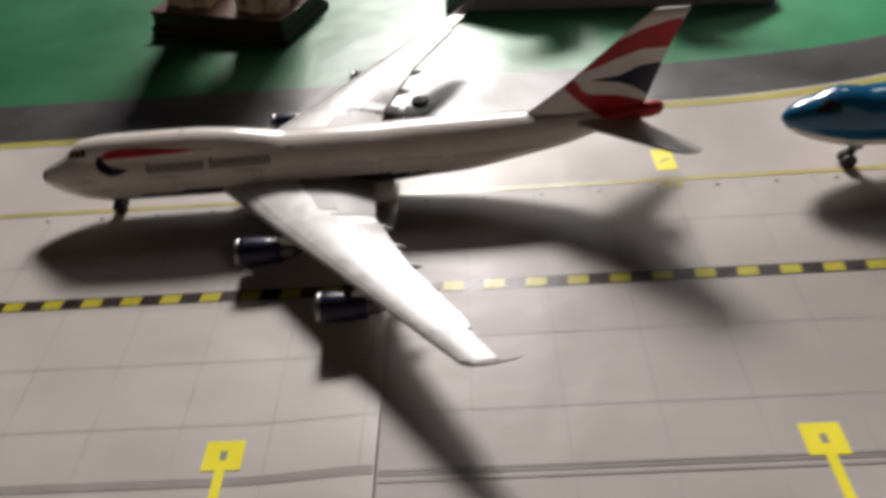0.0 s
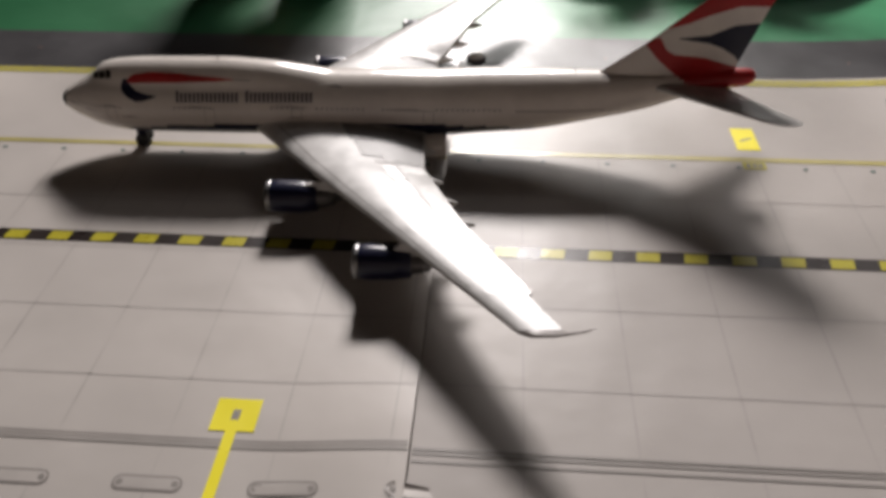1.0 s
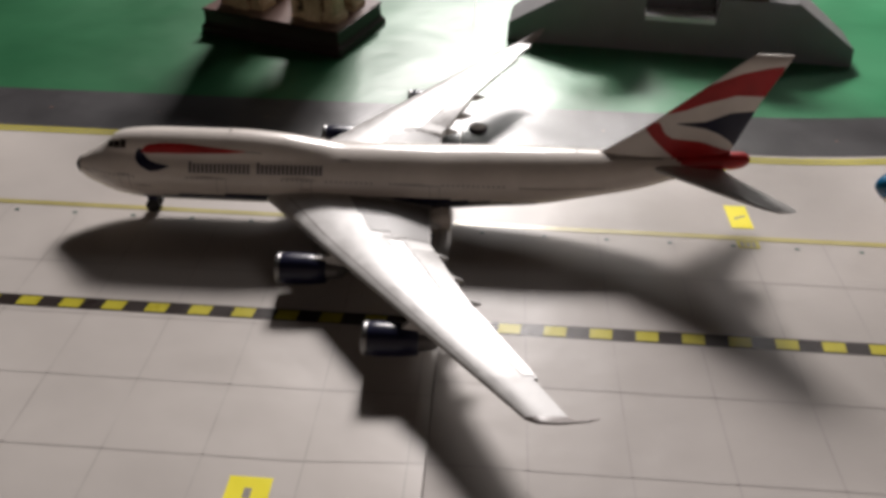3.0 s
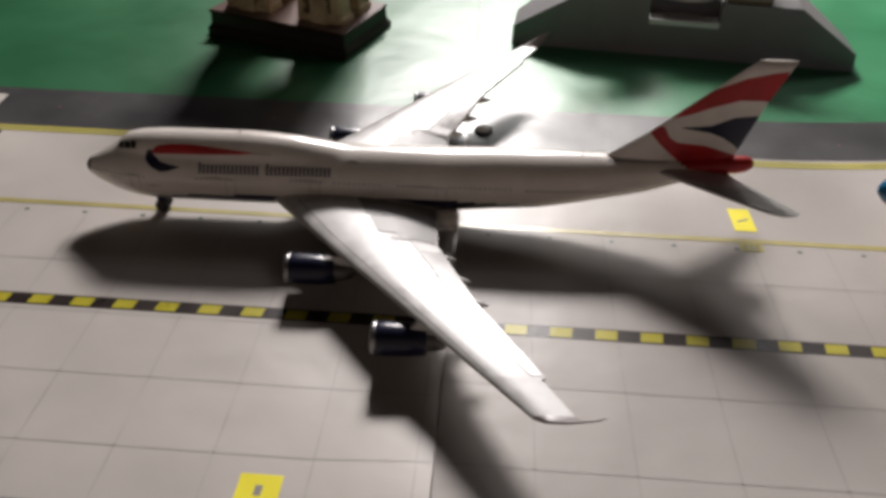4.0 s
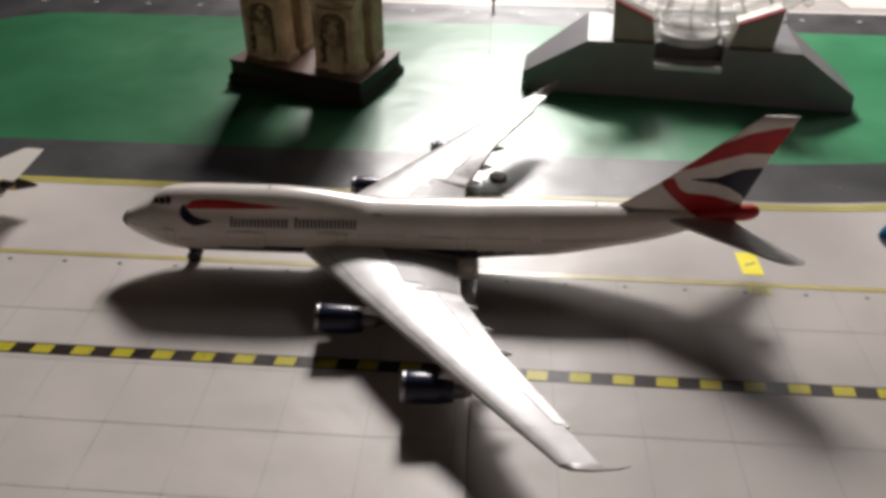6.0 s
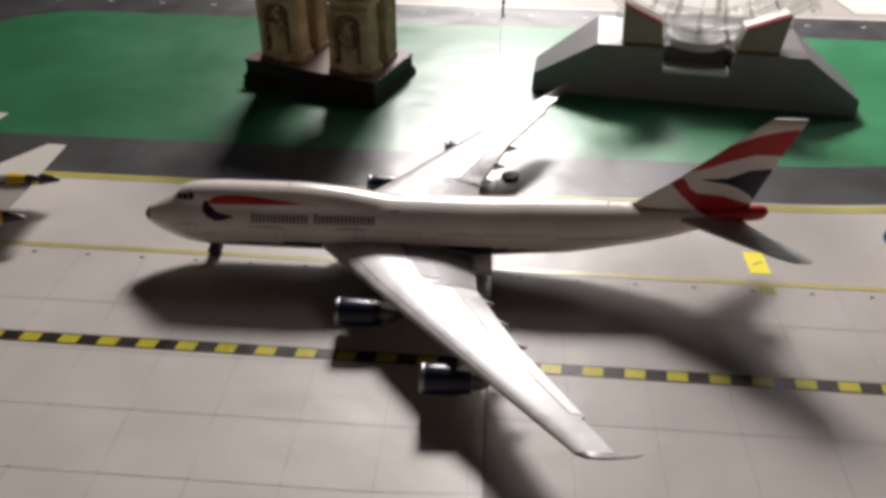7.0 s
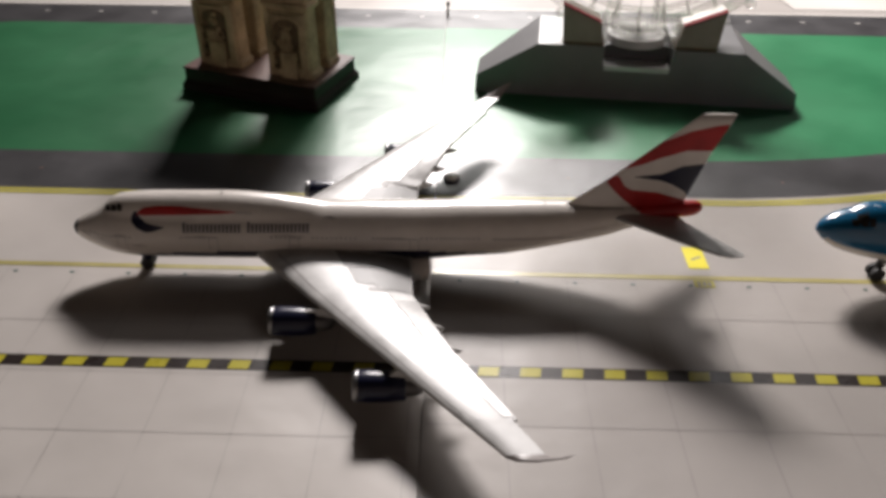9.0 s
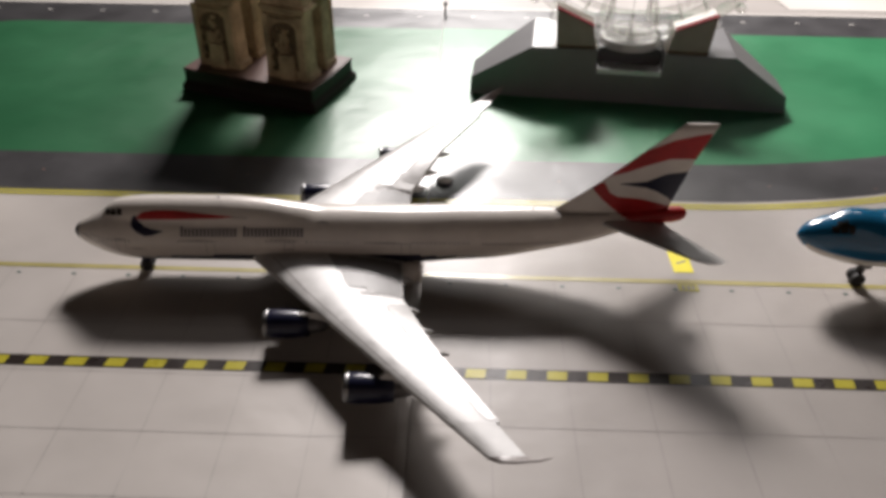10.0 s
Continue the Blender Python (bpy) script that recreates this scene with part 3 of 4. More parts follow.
for side in (-1, 1):
    wing = part("wing", lifting(WING_SECTIONS, side, lift=0.0011, blunt=0.0010, hang=droop), WING, jumbo, "pale grey swept wing", smooth=True)
    part("winglet", lifting(WINGLET, side, lift=0.0011), WINGTIP, wing, "winglet in the brownish grey of its shaded side", smooth=True)
    # inner flaps and spoilers: grey paint, darkened further for the fuselage's shadow
    for y0, y1, c0, c1, words in ((0.0092, 0.0250, 0.68, 0.985, FLAP), (0.0266, 0.0455, 0.76, 0.985, WING), (0.0560, 0.0708, 0.78, 0.985, WING)):
        place("flap", mesh_data("flap", *wing_panel(y0, y1, c0, c1, side), words, smooth=True), wing)
    for y0, y1, c0, c1 in ((0.0088, 0.0160, 0.50, 0.685), (0.0164, 0.0235, 0.52, 0.685), (0.0275, 0.0335, 0.62, 0.74), (0.0340, 0.0400, 0.62, 0.74)):
        place("spoiler", mesh_data("spoiler", *wing_panel(y0, y1, c0, c1, side), FLAP if y0 < 0.02 else WING), wing)
    for y0, y1, c0, c1 in ((0.0100, 0.0700, 0.105, 0.118), (0.0090, 0.0250, 0.688, 0.698), (0.0262, 0.0455, 0.748, 0.758), (0.0555, 0.0708, 0.765, 0.777), (0.0250, 0.0262, 0.60, 0.99), (0.0455, 0.0462, 0.70, 0.99)):
        place("panel_line", mesh_data("panel_line", *wing_panel(y0, y1, c0, c1, side, 0.00006), LINE), wing)
    for y in (0.0150, 0.0300, 0.0385, 0.0480):
        x, z = wing_at(y, 0.98)
        verts, faces = lathe([(-0.0090, 0.0001), (-0.0066, 0.0009), (-0.0025, 0.0014), (0.0008, 0.0011), (0.0034, 0.0002)], (x, side * y, z - 0.0015), 12)
        place("flap_fairing", mesh_data("flap_fairing", verts, faces, WING, smooth=True), wing)
    engine(jumbo, 0.0594, side * 0.0310, 0.0061, 0.00355, (wing_at(0.0309, 0.1)[0], 0.0108))
    engine(jumbo, 0.0825, side * 0.0541, 0.0072, 0.00355, (wing_at(0.0537, 0.1)[0], 0.0130))
    part("stabiliser", lifting([(0.0015, 0.1455, 0.1650, 0.0193, 0.0024), (0.0060, 0.1500, 0.1662, 0.0200, 0.0020), (0.0228, 0.1657, 0.1745, 0.0228, 0.0010), (0.0246, 0.1676, 0.1752, 0.0231, 0.0008), (0.0262, 0.1700, 0.1738, 0.0234, 0.0005)], side), WING, jumbo, "grey swept tailplane", smooth=True)
    for x, y in ((0.0815, 0.0137), (0.0900, 0.0050)):
        bm = rod(bmesh.new(), (x, side * y, 0.0016), (x, side * y, 0.0085), 0.0009)
        rod(bm, (x - 0.0020, side * y, 0.0017), (x + 0.0020, side * y, 0.0017), 0.0005)
        leg = part("main_gear", bm, GEAR, jumbo, "grey main gear leg with four wheels")
        for dx in (-0.0018, 0.0018):
            for dy in (-0.0014, 0.0014):
                part("wheel", wheel(bmesh.new(), x + dx, side * y + dy, 0.00162, 0.00162, 0.0011), TYRE, leg, "black rubber wheel")
    # livery on the fuselage side
    half = hull.half
    red_ribbon = band((0.0208, 0.0471), [(0.0208, 0.0204), (0.0222, 0.0200), (0.0245, 0.0202), (0.0335, 0.0204), (0.0431, 0.0208), (0.0471, 0.0212)], [(0.0208, 0.0206), (0.0214, 0.0214), (0.0227, 0.0221), (0.0263, 0.0225), (0.0319, 0.0225), (0.0399, 0.0219), (0.0471, 0.0214)])
    place("red_ribbon", mesh_data("red_ribbon", *skin(red_ribbon, half, 0.00006, side), RED, smooth=True), jumbo, "red painted ribbon on the nose")
    grey_tip = band((0.0471, 0.0512), [(0.0471, 0.0211), (0.0512, 0.02095)], [(0.0471, 0.02135), (0.0512, 0.02115)], 8)
    place("ribbon_tip", mesh_data("ribbon_tip", *skin(grey_tip, half, 0.00006, side), FLAP, smooth=True), jumbo)
    navy_ribbon = band((0.0192, 0.0280), [(0.0192, 0.0190), (0.0196, 0.0183), (0.0207, 0.0173), (0.0230, 0.0163), (0.0250, 0.0165), (0.0280, 0.0175)], [(0.0192, 0.0196), (0.0196, 0.0205), (0.0202, 0.0211), (0.0208, 0.0211), (0.0214, 0.0198), (0.0230, 0.0186), (0.0250, 0.0181), (0.0280, 0.01765)], 40)
    place("navy_ribbon", mesh_data("navy_ribbon", *skin(navy_ribbon, half, 0.00005, side), NAVY, smooth=True), jumbo, "navy painted ribbon on the nose")
    bar_row = thing("bar_row", Matrix.Identity(4), "row of navy painted bars", "")
    bar_row.parent = jumbo
    # close-set slim bars in two groups
    for word_x, count in ((0.0329, 15), (0.0500, 16)):
        for k in range(count):
            x = word_x + k * 0.00104
            low = 0.0163 + (x - 0.0330) * 0.012
            painted = [(x + 0.00066 * h / 2, low, low + (0.0024 if k == 0 else 0.0020)) for h in range(3)]
            place("painted_bar", mesh_data("painted_bar", *skin(painted, half, 0.00005, side, 4), INK, smooth=True), bar_row)
    for x0, x1 in ((0.0116, 0.0134), (0.0136, 0.0152), (0.0154, 0.0168)):
        pane = band((x0, x1), [(x0, 0.0203 + (x0 - 0.0116) * 0.12), (x1, 0.0204 + (x1 - 0.0116) * 0.12)], [(x0, 0.0214 + (x0 - 0.0116) * 0.30), (x1, 0.0218 + (x1 - 0.0134) * 0.15)], 6)
        place("cockpit_window", mesh_data("cockpit_window", *skin(pane, half, 0.00006, side), GLASS_DARK), jumbo)
    verts, faces = [], []
    for x0, x1, z in ((0.0070, 0.0200, 0.0146), (0.0320, 0.0430, 0.0148), (0.0560, 0.0655, 0.0151), (0.0670, 0.0800, 0.0151), (0.0830, 0.0920, 0.0152), (0.0960, 0.1130, 0.0153)):
        for k in range(int((x1 - x0) / 0.00125)):
            x = x0 + 0.00125 * k
            v, f = skin([(x, z, z + 0.0005), (x + 0.0006, z, z + 0.0005)], half, 0.00004, side, 2)
            faces += [tuple(len(verts) + q for q in face) for face in f]
            verts += v
    tagged(place("cabin_glazing", mesh_data("cabin_glazing", verts, faces, LINE), jumbo, "rows of tiny grey cabin windows"), kind="stuff")
    for k, (x0, x1, z0, z1) in enumerate(((0.0030, 0.0075, 0.0140, 0.0137), (0.0085, 0.0125, 0.0136, 0.0134), (0.0140, 0.0180, 0.0152, 0.0152), (0.0185, 0.0230, 0.0124, 0.0122), (0.0320, 0.0430, 0.0152, 0.0151), (0.0560, 0.0655, 0.0157, 0.0155), (0.0600, 0.0640, 0.0128, 0.0128), (0.0830, 0.0960, 0.0152, 0.0151), (0.0700, 0.0735, 0.0197, 0.0196))):
        scuff = band((x0, x1), [(x0, z0), ((x0 + x1) / 2, z0 - 0.0001), (x1, z1)], [(x0, z0 + 0.0001), ((x0 + x1) / 2, z0 + 0.0004), (x1, z1 + 0.0001)], 10)
        place("scuff", mesh_data("scuff", *skin(scuff, half, 0.00003, side, 3), SMUDGE, smooth=True), jumbo, "faint grey scuff")
    seam_line = band((0.1150, 0.1365), [(0.1150, 0.0151), (0.1365, 0.0147)], [(0.1150, 0.0155), (0.1365, 0.0151)], 16)
    place("seam_line", mesh_data("seam_line", *skin(seam_line, half, 0.00004, side, 2), SMUDGE), jumbo)
    verts, faces = lathe([(0.0, 0.0002), (0.0004, 0.0024), (0.0012, 0.0031), (0.0040, 0.0034), (0.0062, 0.0033), (0.0066, 0.0028), (0.0067, 0.0002)], (0.0918, side * 0.0060, 0.0046), 24)
    place("gear_fairing", mesh_data("gear_fairing", verts, faces, WHITE, smooth=True), jumbo, "rounded white gear fairing")
    for x in (0.0150, 0.0395, 0.0610, 0.0930, 0.1375):
        verts, faces = [], []
        for a, b, lo, hi in ((x, x + 0.00012, 0.0112, 0.0152), (x + 0.0024, x + 0.00252, 0.0112, 0.0152), (x, x + 0.0025, 0.0151, 0.01522)):
            v, f = skin([(a, lo, hi), ((a + b) / 2, lo, hi), (b, lo, hi)], half, 0.00004, side, 4)
            faces += [tuple(len(verts) + q for q in face) for face in f]
            verts += v
        place("door_outline", mesh_data("door_outline", verts, faces, FLAP), jumbo)


# the fin, with its painted waves
def fin_edges(z):
    return float(np.interp(z, [0.0195, 0.0222, 0.0294, 0.0486], [0.1310, 0.1352, 0.1448, 0.1664])), float(np.interp(z, [0.0195, 0.0249, 0.0382, 0.0486], [0.1650, 0.1668, 0.1709, 0.1752]))


def fin_half(x, z):
    le, te = fin_edges(z)
    c = min(1.0, max(0.0, (x - le) / (te - le)))
    return float(np.interp(z, [0.0195, 0.0486], [0.0014, 0.0005])) * (c * (1 - c) * 4) ** 0.6


verts, faces = [], []
COLS, ROWS_Z = 24, [0.0195, 0.0210, 0.0222, 0.0245, 0.0270, 0.0294, 0.0340, 0.0382, 0.0420, 0.0460, 0.0486]
for z in ROWS_Z:
    le, te = fin_edges(z)
    for side in (-1, 1):
        for k in range(COLS):
            x = le + (te - le) * k / (COLS - 1)
            verts.append((x, side * fin_half(x, z), z))
for i in range(len(ROWS_Z) - 1):
    for s in (0, 1):
        for k in range(COLS - 1):
            a = i * 2 * COLS + s * COLS + k
            f = (a, a + 1, a + 1 + 2 * COLS, a + 2 * COLS)
            faces.append(f if s == 0 else f[::-1])
top = (len(ROWS_Z) - 1) * 2 * COLS
faces += [(top + k, top + k + 1, top + COLS + k + 1, top + COLS + k) for k in range(COLS - 1)]
fin = place("fin", mesh_data("fin", verts, faces, WHITE, smooth=True), jumbo, "white fin with red and navy painted waves")


def clip_to_fin(columns):
    """Keeps a wave inside the fin's slanted edges."""
    out = []
    for x, lo, hi in columns:
        zt = float(np.interp(x, [0.1352, 0.1448, 0.1664], [0.0222, 0.0294, 0.0486]))
        zb = float(np.interp(x, [0.1668, 0.1709, 0.1752], [0.0249, 0.0382, 0.0486])) if x > 0.1668 else 0.0
        lo2, hi2 = max(lo, zb), min(hi, zt - 0.0001)
        if hi2 > lo2:
            out.append((x, lo2, hi2))
    return out


for side in (-1, 1):
    for name, paint, low, high, ends in (
        ("red_wave", RED, [(0.1490, 0.0330), (0.1535, 0.0345), (0.1576, 0.0364), (0.1642, 0.0387), (0.1690, 0.0386), (0.1725, 0.0382)], [(0.1490, 0.0340), (0.1505, 0.0361), (0.1579, 0.0409), (0.1643, 0.0441), (0.1700, 0.0456), (0.1745, 0.0462)], (0.1490, 0.1742)),
        ("navy_wave", NAVY, [(0.1519, 0.0309), (0.1587, 0.0300), (0.1620, 0.0288), (0.1656, 0.0265), (0.1668, 0.0249), (0.1710, 0.0300)], [(0.1519, 0.0311), (0.1587, 0.0319), (0.1640, 0.0343), (0.1700, 0.0347), (0.1710, 0.0347)], (0.1519, 0.1699)),
        ("red_sweep", RED, [(0.1448, 0.0290), (0.1475, 0.0262), (0.1500, 0.0240), (0.1545, 0.0205), (0.1668, 0.0205)], [(0.1448, 0.0302), (0.1478, 0.0311), (0.1495, 0.0282), (0.1515, 0.0271), (0.1583, 0.0265), (0.1630, 0.0250), (0.1668, 0.0236)], (0.1448, 0.1664)),
    ):
        columns = clip_to_fin(band(ends, low, high, 40))
        place(name, mesh_data(name, *skin(columns, fin_half, 0.00005, side, 6), paint, smooth=True), fin)
    root = band((0.1352, 0.1500), [(0.1352, 0.0216), (0.1500, 0.0217)], [(0.1352, 0.0218), (0.1500, 0.0219)], 12)
    place("root_line", mesh_data("root_line", *skin(root, lambda x, z: max(fin_half(x, z), hull.half(x, z)), 0.00005, side, 2), LINE), fin)
nose_gear(jumbo, 0.0190, 0.0, 0.0064, 0.0018)
verts, faces = lathe([(0.0, 0.0002), (0.003, 0.35), (0.008, 0.72), (0.016, 0.97), (0.030, 1.0), (0.042, 0.92), (0.049, 0.6), (0.0535, 0.2), (0.055, 0.0002)], (0, 0, 0), 32)
verts = [(0.0445 + x, 0.0094 * y, 0.0082 + 0.0044 * z) for x, y, z in verts]
place("belly_fairing", mesh_data("belly_fairing", verts, faces, NAVY, smooth=True), jumbo, "navy wing root fairing")
bm = rod(bmesh.new(), (0.0425, 0.0, 0.0236), (0.0428, 0.0, 0.0250), 0.00022, 0.0001, 8)
part("antenna", bm, GEAR, jumbo)
bm = rod(bmesh.new(), (0.129, 0.0, 0.0215), (0.1292, 0.0, 0.0228), 0.0002, 0.0001, 8)
part("antenna", bm, GEAR, jumbo)

# the blue airliner parked behind the jumbo
blue_jet = thing("blue_airliner_model", Matrix.Translation((0.2020, -0.0036, 0.0029)), "glossy blue airliner model with pale belly, nose gear on the apron", "model airplane", "parked model airliners")
blue_hull = Hull([(0.0, 0.0145, 0.0003, 0, 0.0002), (0.0005, 0.0145, 0.0012, 0, 0.001), (0.002, 0.0144, 0.0028, 0, 0.002), (0.0045, 0.0142, 0.0044, 0.0002, 0.003), (0.0075, 0.0141, 0.0056, 0.0004, 0.0048), (0.0100, 0.0140, 0.0063, 0.0020, 0.0050), (0.0130, 0.0139, 0.0070, 0.0024, 0.0058), (0.0180, 0.0136, 0.0077, 0.0014, 0.0070), (0.024, 0.0137, 0.0081, 0.0, 0.0075), (0.030, 0.0138, 0.0083, 0, 0.0077), (0.105, 0.0138, 0.0083, 0, 0.0077), (0.130, 0.0158, 0.0058, 0, 0.005), (0.150, 0.0180, 0.0028, 0, 0.002), (0.158, 0.0188, 0.0008, 0, 0.0005)])
place("fuselage", blue_hull.mesh("fuselage", [BLUE, PALE], lambda x, deg: 1 if deg > 114 and x > 0.002 else 0), blue_jet)
for side in (-1, 1):
    for x0, x1 in ((0.0072, 0.0090), (0.0092, 0.0110), (0.0112, 0.0126)):
        pane = band((x0, x1), [(x0, 0.0178 + (x0 - 0.0072) * 0.10), (x1, 0.0178 + (x1 - 0.0072) * 0.10)], [(x0, 0.0190 + (x0 - 0.0072) * 0.25), (x1, 0.0194 + (x1 - 0.0090) * 0.25)], 6)
        place("cockpit_window", mesh_data("cockpit_window", *skin(pane, blue_hull.half, 0.00006, side), GLASS_DARK), blue_jet)
    windshield = band((0.0086, 0.0112), [(0.0086, 0.0186), (0.0112, 0.0194)], [(0.0086, 0.0198), (0.0112, 0.0212)], 8)
    place("windshield", mesh_data("windshield", *skin(windshield, blue_hull.half, 0.00006, side), GLASS_DARK), blue_jet)
    part("wing", lifting([(0.003, 0.050, 0.080, 0.0095, 0.004), (0.025, 0.066, 0.084, 0.0115, 0.0025), (0.074, 0.1045, 0.1085, 0.0165, 0.0008)], side), WING, blue_jet, "pale grey swept wing", smooth=True)
    engine(blue_jet, 0.052, side * 0.024, 0.0062, 0.0040, (0.064, 0.0115), BLUE)
    part("stabiliser", lifting([(0.0015, 0.134, 0.150, 0.0178, 0.002), (0.024, 0.1505, 0.1565, 0.0205, 0.0007)], side), WING, blue_jet, smooth=True)
    bm = rod(bmesh.new(), (0.078, side * 0.0135, -0.0004), (0.078, side * 0.0130, 0.0110), 0.0010)
    leg = part("main_gear", bm, GEAR, blue_jet)
    for dx in (-0.0018, 0.0018):
        part("wheel", wheel(bmesh.new(), 0.078 + dx, side * 0.0135, -0.0003, 0.0017, 0.0028), TYRE, leg)
part("fin", lifting([(0.020, 0.128, 0.150, 0, 0.0020), (0.046, 0.150, 0.158, 0, 0.0008)], upright=True), BLUE, blue_jet, smooth=True)
nose_gear(blue_jet, 0.0212, 0.0, 0.0068, 0.0020, -0.0020)


# the airliner parked ahead of the jumbo: its tail stands on the apron's edge
pale_jet = thing("pale_airliner_model", Matrix.Translation((-0.0334, 0.0140, 0)), "pale grey airliner model with dark yellow-banded tail cone", "model airplane", "parked model airliners")
tail_hull = Hull([(-0.115, 0.0098, 0.0004, 0, 0.0002), (-0.112, 0.0100, 0.0026, 0, 0.002), (-0.104, 0.0104, 0.0044, 0, 0.004), (-0.092, 0.0106, 0.0050, 0, 0.004), (-0.040, 0.0106, 0.0050, 0, 0.004), (-0.020, 0.0122, 0.0035, 0, 0.003), (-0.010, 0.0136, 0.0021, 0, 0.002), (-0.005, 0.0142, 0.0011, 0, 0.0008), (-0.0030, 0.0144, 0.0003, 0, 0.0002)])
place("fuselage", tail_hull.mesh("fuselage", [PALE, GOLD, DARK_LIVERY], lambda x, deg: 2 if x > -0.0068 or x < -0.0125 and deg > 60 else 1 if x > -0.0125 else 0), pale_jet)
part("fin", lifting([(0.0140, -0.0480, -0.0230, 0, 0.0016), (0.0160, -0.0440, -0.0228, 0, 0.0014), (0.0268, -0.0312, -0.0216, 0, 0.0008), (0.0280, -0.0285, -0.0222, 0, 0.0005)], upright=True), PALE, pale_jet, "pale grey swept fin", smooth=True)
for side in (-1, 1):
    part("stabiliser", lifting([(0.0010, -0.0260, -0.0060, 0.0138, 0.0014), (0.0040, -0.0235, -0.0050, 0.0138, 0.0012), (0.0215, -0.0115, -0.0050, 0.0142, 0.0006)] if side > 0 else [(0.0010, -0.0260, -0.0050, 0.0136, 0.0014), (0.0040, -0.0250, -0.0055, 0.0128, 0.0012), (0.0110, -0.0225, -0.0090, 0.0100, 0.0006)], side), PALE if side > 0 else WHITE, pale_jet, "pale tailplane", smooth=True)
    verts, faces = lathe([(-0.0300, 0.0012), (-0.0295, 0.0021), (-0.0200, 0.0023), (-0.0100, 0.0018), (-0.0046, 0.0007), (-0.0040, 0.0001)], (0.0, side * 0.0110, 0.0076), 20)
    pod = place("engine_pod", mesh_data("engine_pod", verts, faces, DARK_LIVERY, smooth=True), pale_jet, "dark engine pod with a yellow band")
    verts, faces = lathe([(-0.0135, 0.00205), (-0.0130, 0.00212), (-0.0105, 0.00195), (-0.0100, 0.0017)], (0.0, side * 0.0110, 0.0076), 20)
    place("yellow_band", mesh_data("yellow_band", verts, faces, GOLD, smooth=True), pod)
    part("wing", lifting([(0.002, -0.080, -0.052, 0.0075, 0.003), (0.050, -0.048, -0.040, 0.0105, 0.0008)], side), PALE, pale_jet, smooth=True)
    bm = rod(bmesh.new(), (-0.060, side * 0.007, 0.0013), (-0.060, side * 0.007, 0.0080), 0.0007)
    leg = part("main_gear", bm, GEAR, pale_jet)
    part("wheel", wheel(bmesh.new(), -0.060, side * 0.007, 0.0013, 0.0013, 0.0020), TYRE, leg)
bm = rod(bmesh.new(), (-0.103, 0, 0.0013), (-0.103, 0, 0.0065), 0.0006)
leg = part("nose_gear", bm, GEAR, pale_jet)
part("wheel", wheel(bmesh.new(), -0.103, 0, 0.0012, 0.0012, 0.0016), TYRE, leg)

# the small domed disc by the far wing and the peg at the seam
disc = thing("domed_disc", Matrix.Translation((0.1046, 0.0490, 0.0009)), "small domed navy disc with a shiny pale crown on the sheet", "disc")
DOME = [(0.0028, 0.0), (0.0030, 0.0004), (0.0029, 0.0008), (0.0026, 0.0010)]
for name, outline, ink in (("rim", DOME, INK), ("crown", [(0.0026, 0.0010), (0.0020, 0.0014), (0.0012, 0.0017), (0.0001, 0.0018)], WHITE)):
    verts, faces = [], []
    for r, z in outline:
        verts += [(r * math.cos(2 * math.pi * k / 28), r * math.sin(2 * math.pi * k / 28), z) for k in range(28)]
    faces = [(i * 28 + k, i * 28 + (k + 1) % 28, (i + 1) * 28 + (k + 1) % 28, (i + 1) * 28 + k) for i in range(len(outline) - 1) for k in range(28)]
    place(name, mesh_data(name, verts, faces, ink, smooth=True), disc)
peg = thing("marker_peg", Matrix.Translation((0.1037, 0.2165, 0.0009)), "tiny dark peg standing at the far taxiway", "peg")
part("stem", rod(bmesh.new(), (0, 0, 0), (0, 0, 0.0052), 0.0007, 0.0005, 10), GEAR, peg)
part("cap", rod(bmesh.new(), (0, 0, 0.0052), (0, 0, 0.0068), 0.0011, 0.0007, 10), TYRE, peg)

# ---- the souvenir arch on its wooden plinth ----
arch = thing("souvenir_arch", Matrix.Translation((0.0526, 0.1010, 0)) @ pose(0, 0, 0, 0, 0, -20), "cream resin triumphal arch souvenir on a dark wooden plinth", "souvenir")


def stepped(x0, x1, y0, y1, outline):
    """A moulded block: rectangles drawn in by (inset, height) pairs, with cut corners."""
    bm = bmesh.new()
    rings = []
    for inset, z in outline:
        a, b, c, d, k = x0 + inset, x1 - inset, y0 + inset, y1 - inset, 0.0005
        rings.append([bm.verts.new((x, y, z)) for x, y in ((a + k, c), (b - k, c), (b, c + k), (b, d - k), (b - k, d), (a + k, d), (a, d - k), (a, c + k))])
    for lo, hi in zip(rings, rings[1:]):
        for k in range(8):
            bm.faces.new((lo[k], lo[(k + 1) % 8], hi[(k + 1) % 8], hi[k]))
    bm.faces.new(rings[-1])
    bm.faces.new(rings[0][::-1])
    return bm


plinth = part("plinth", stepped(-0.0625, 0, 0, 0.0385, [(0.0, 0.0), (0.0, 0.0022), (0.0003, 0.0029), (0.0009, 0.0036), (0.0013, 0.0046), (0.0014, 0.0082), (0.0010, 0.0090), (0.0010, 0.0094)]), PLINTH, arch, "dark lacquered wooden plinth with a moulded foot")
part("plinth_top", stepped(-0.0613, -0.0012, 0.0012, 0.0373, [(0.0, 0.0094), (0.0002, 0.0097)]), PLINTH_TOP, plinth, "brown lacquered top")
random.seed(5)


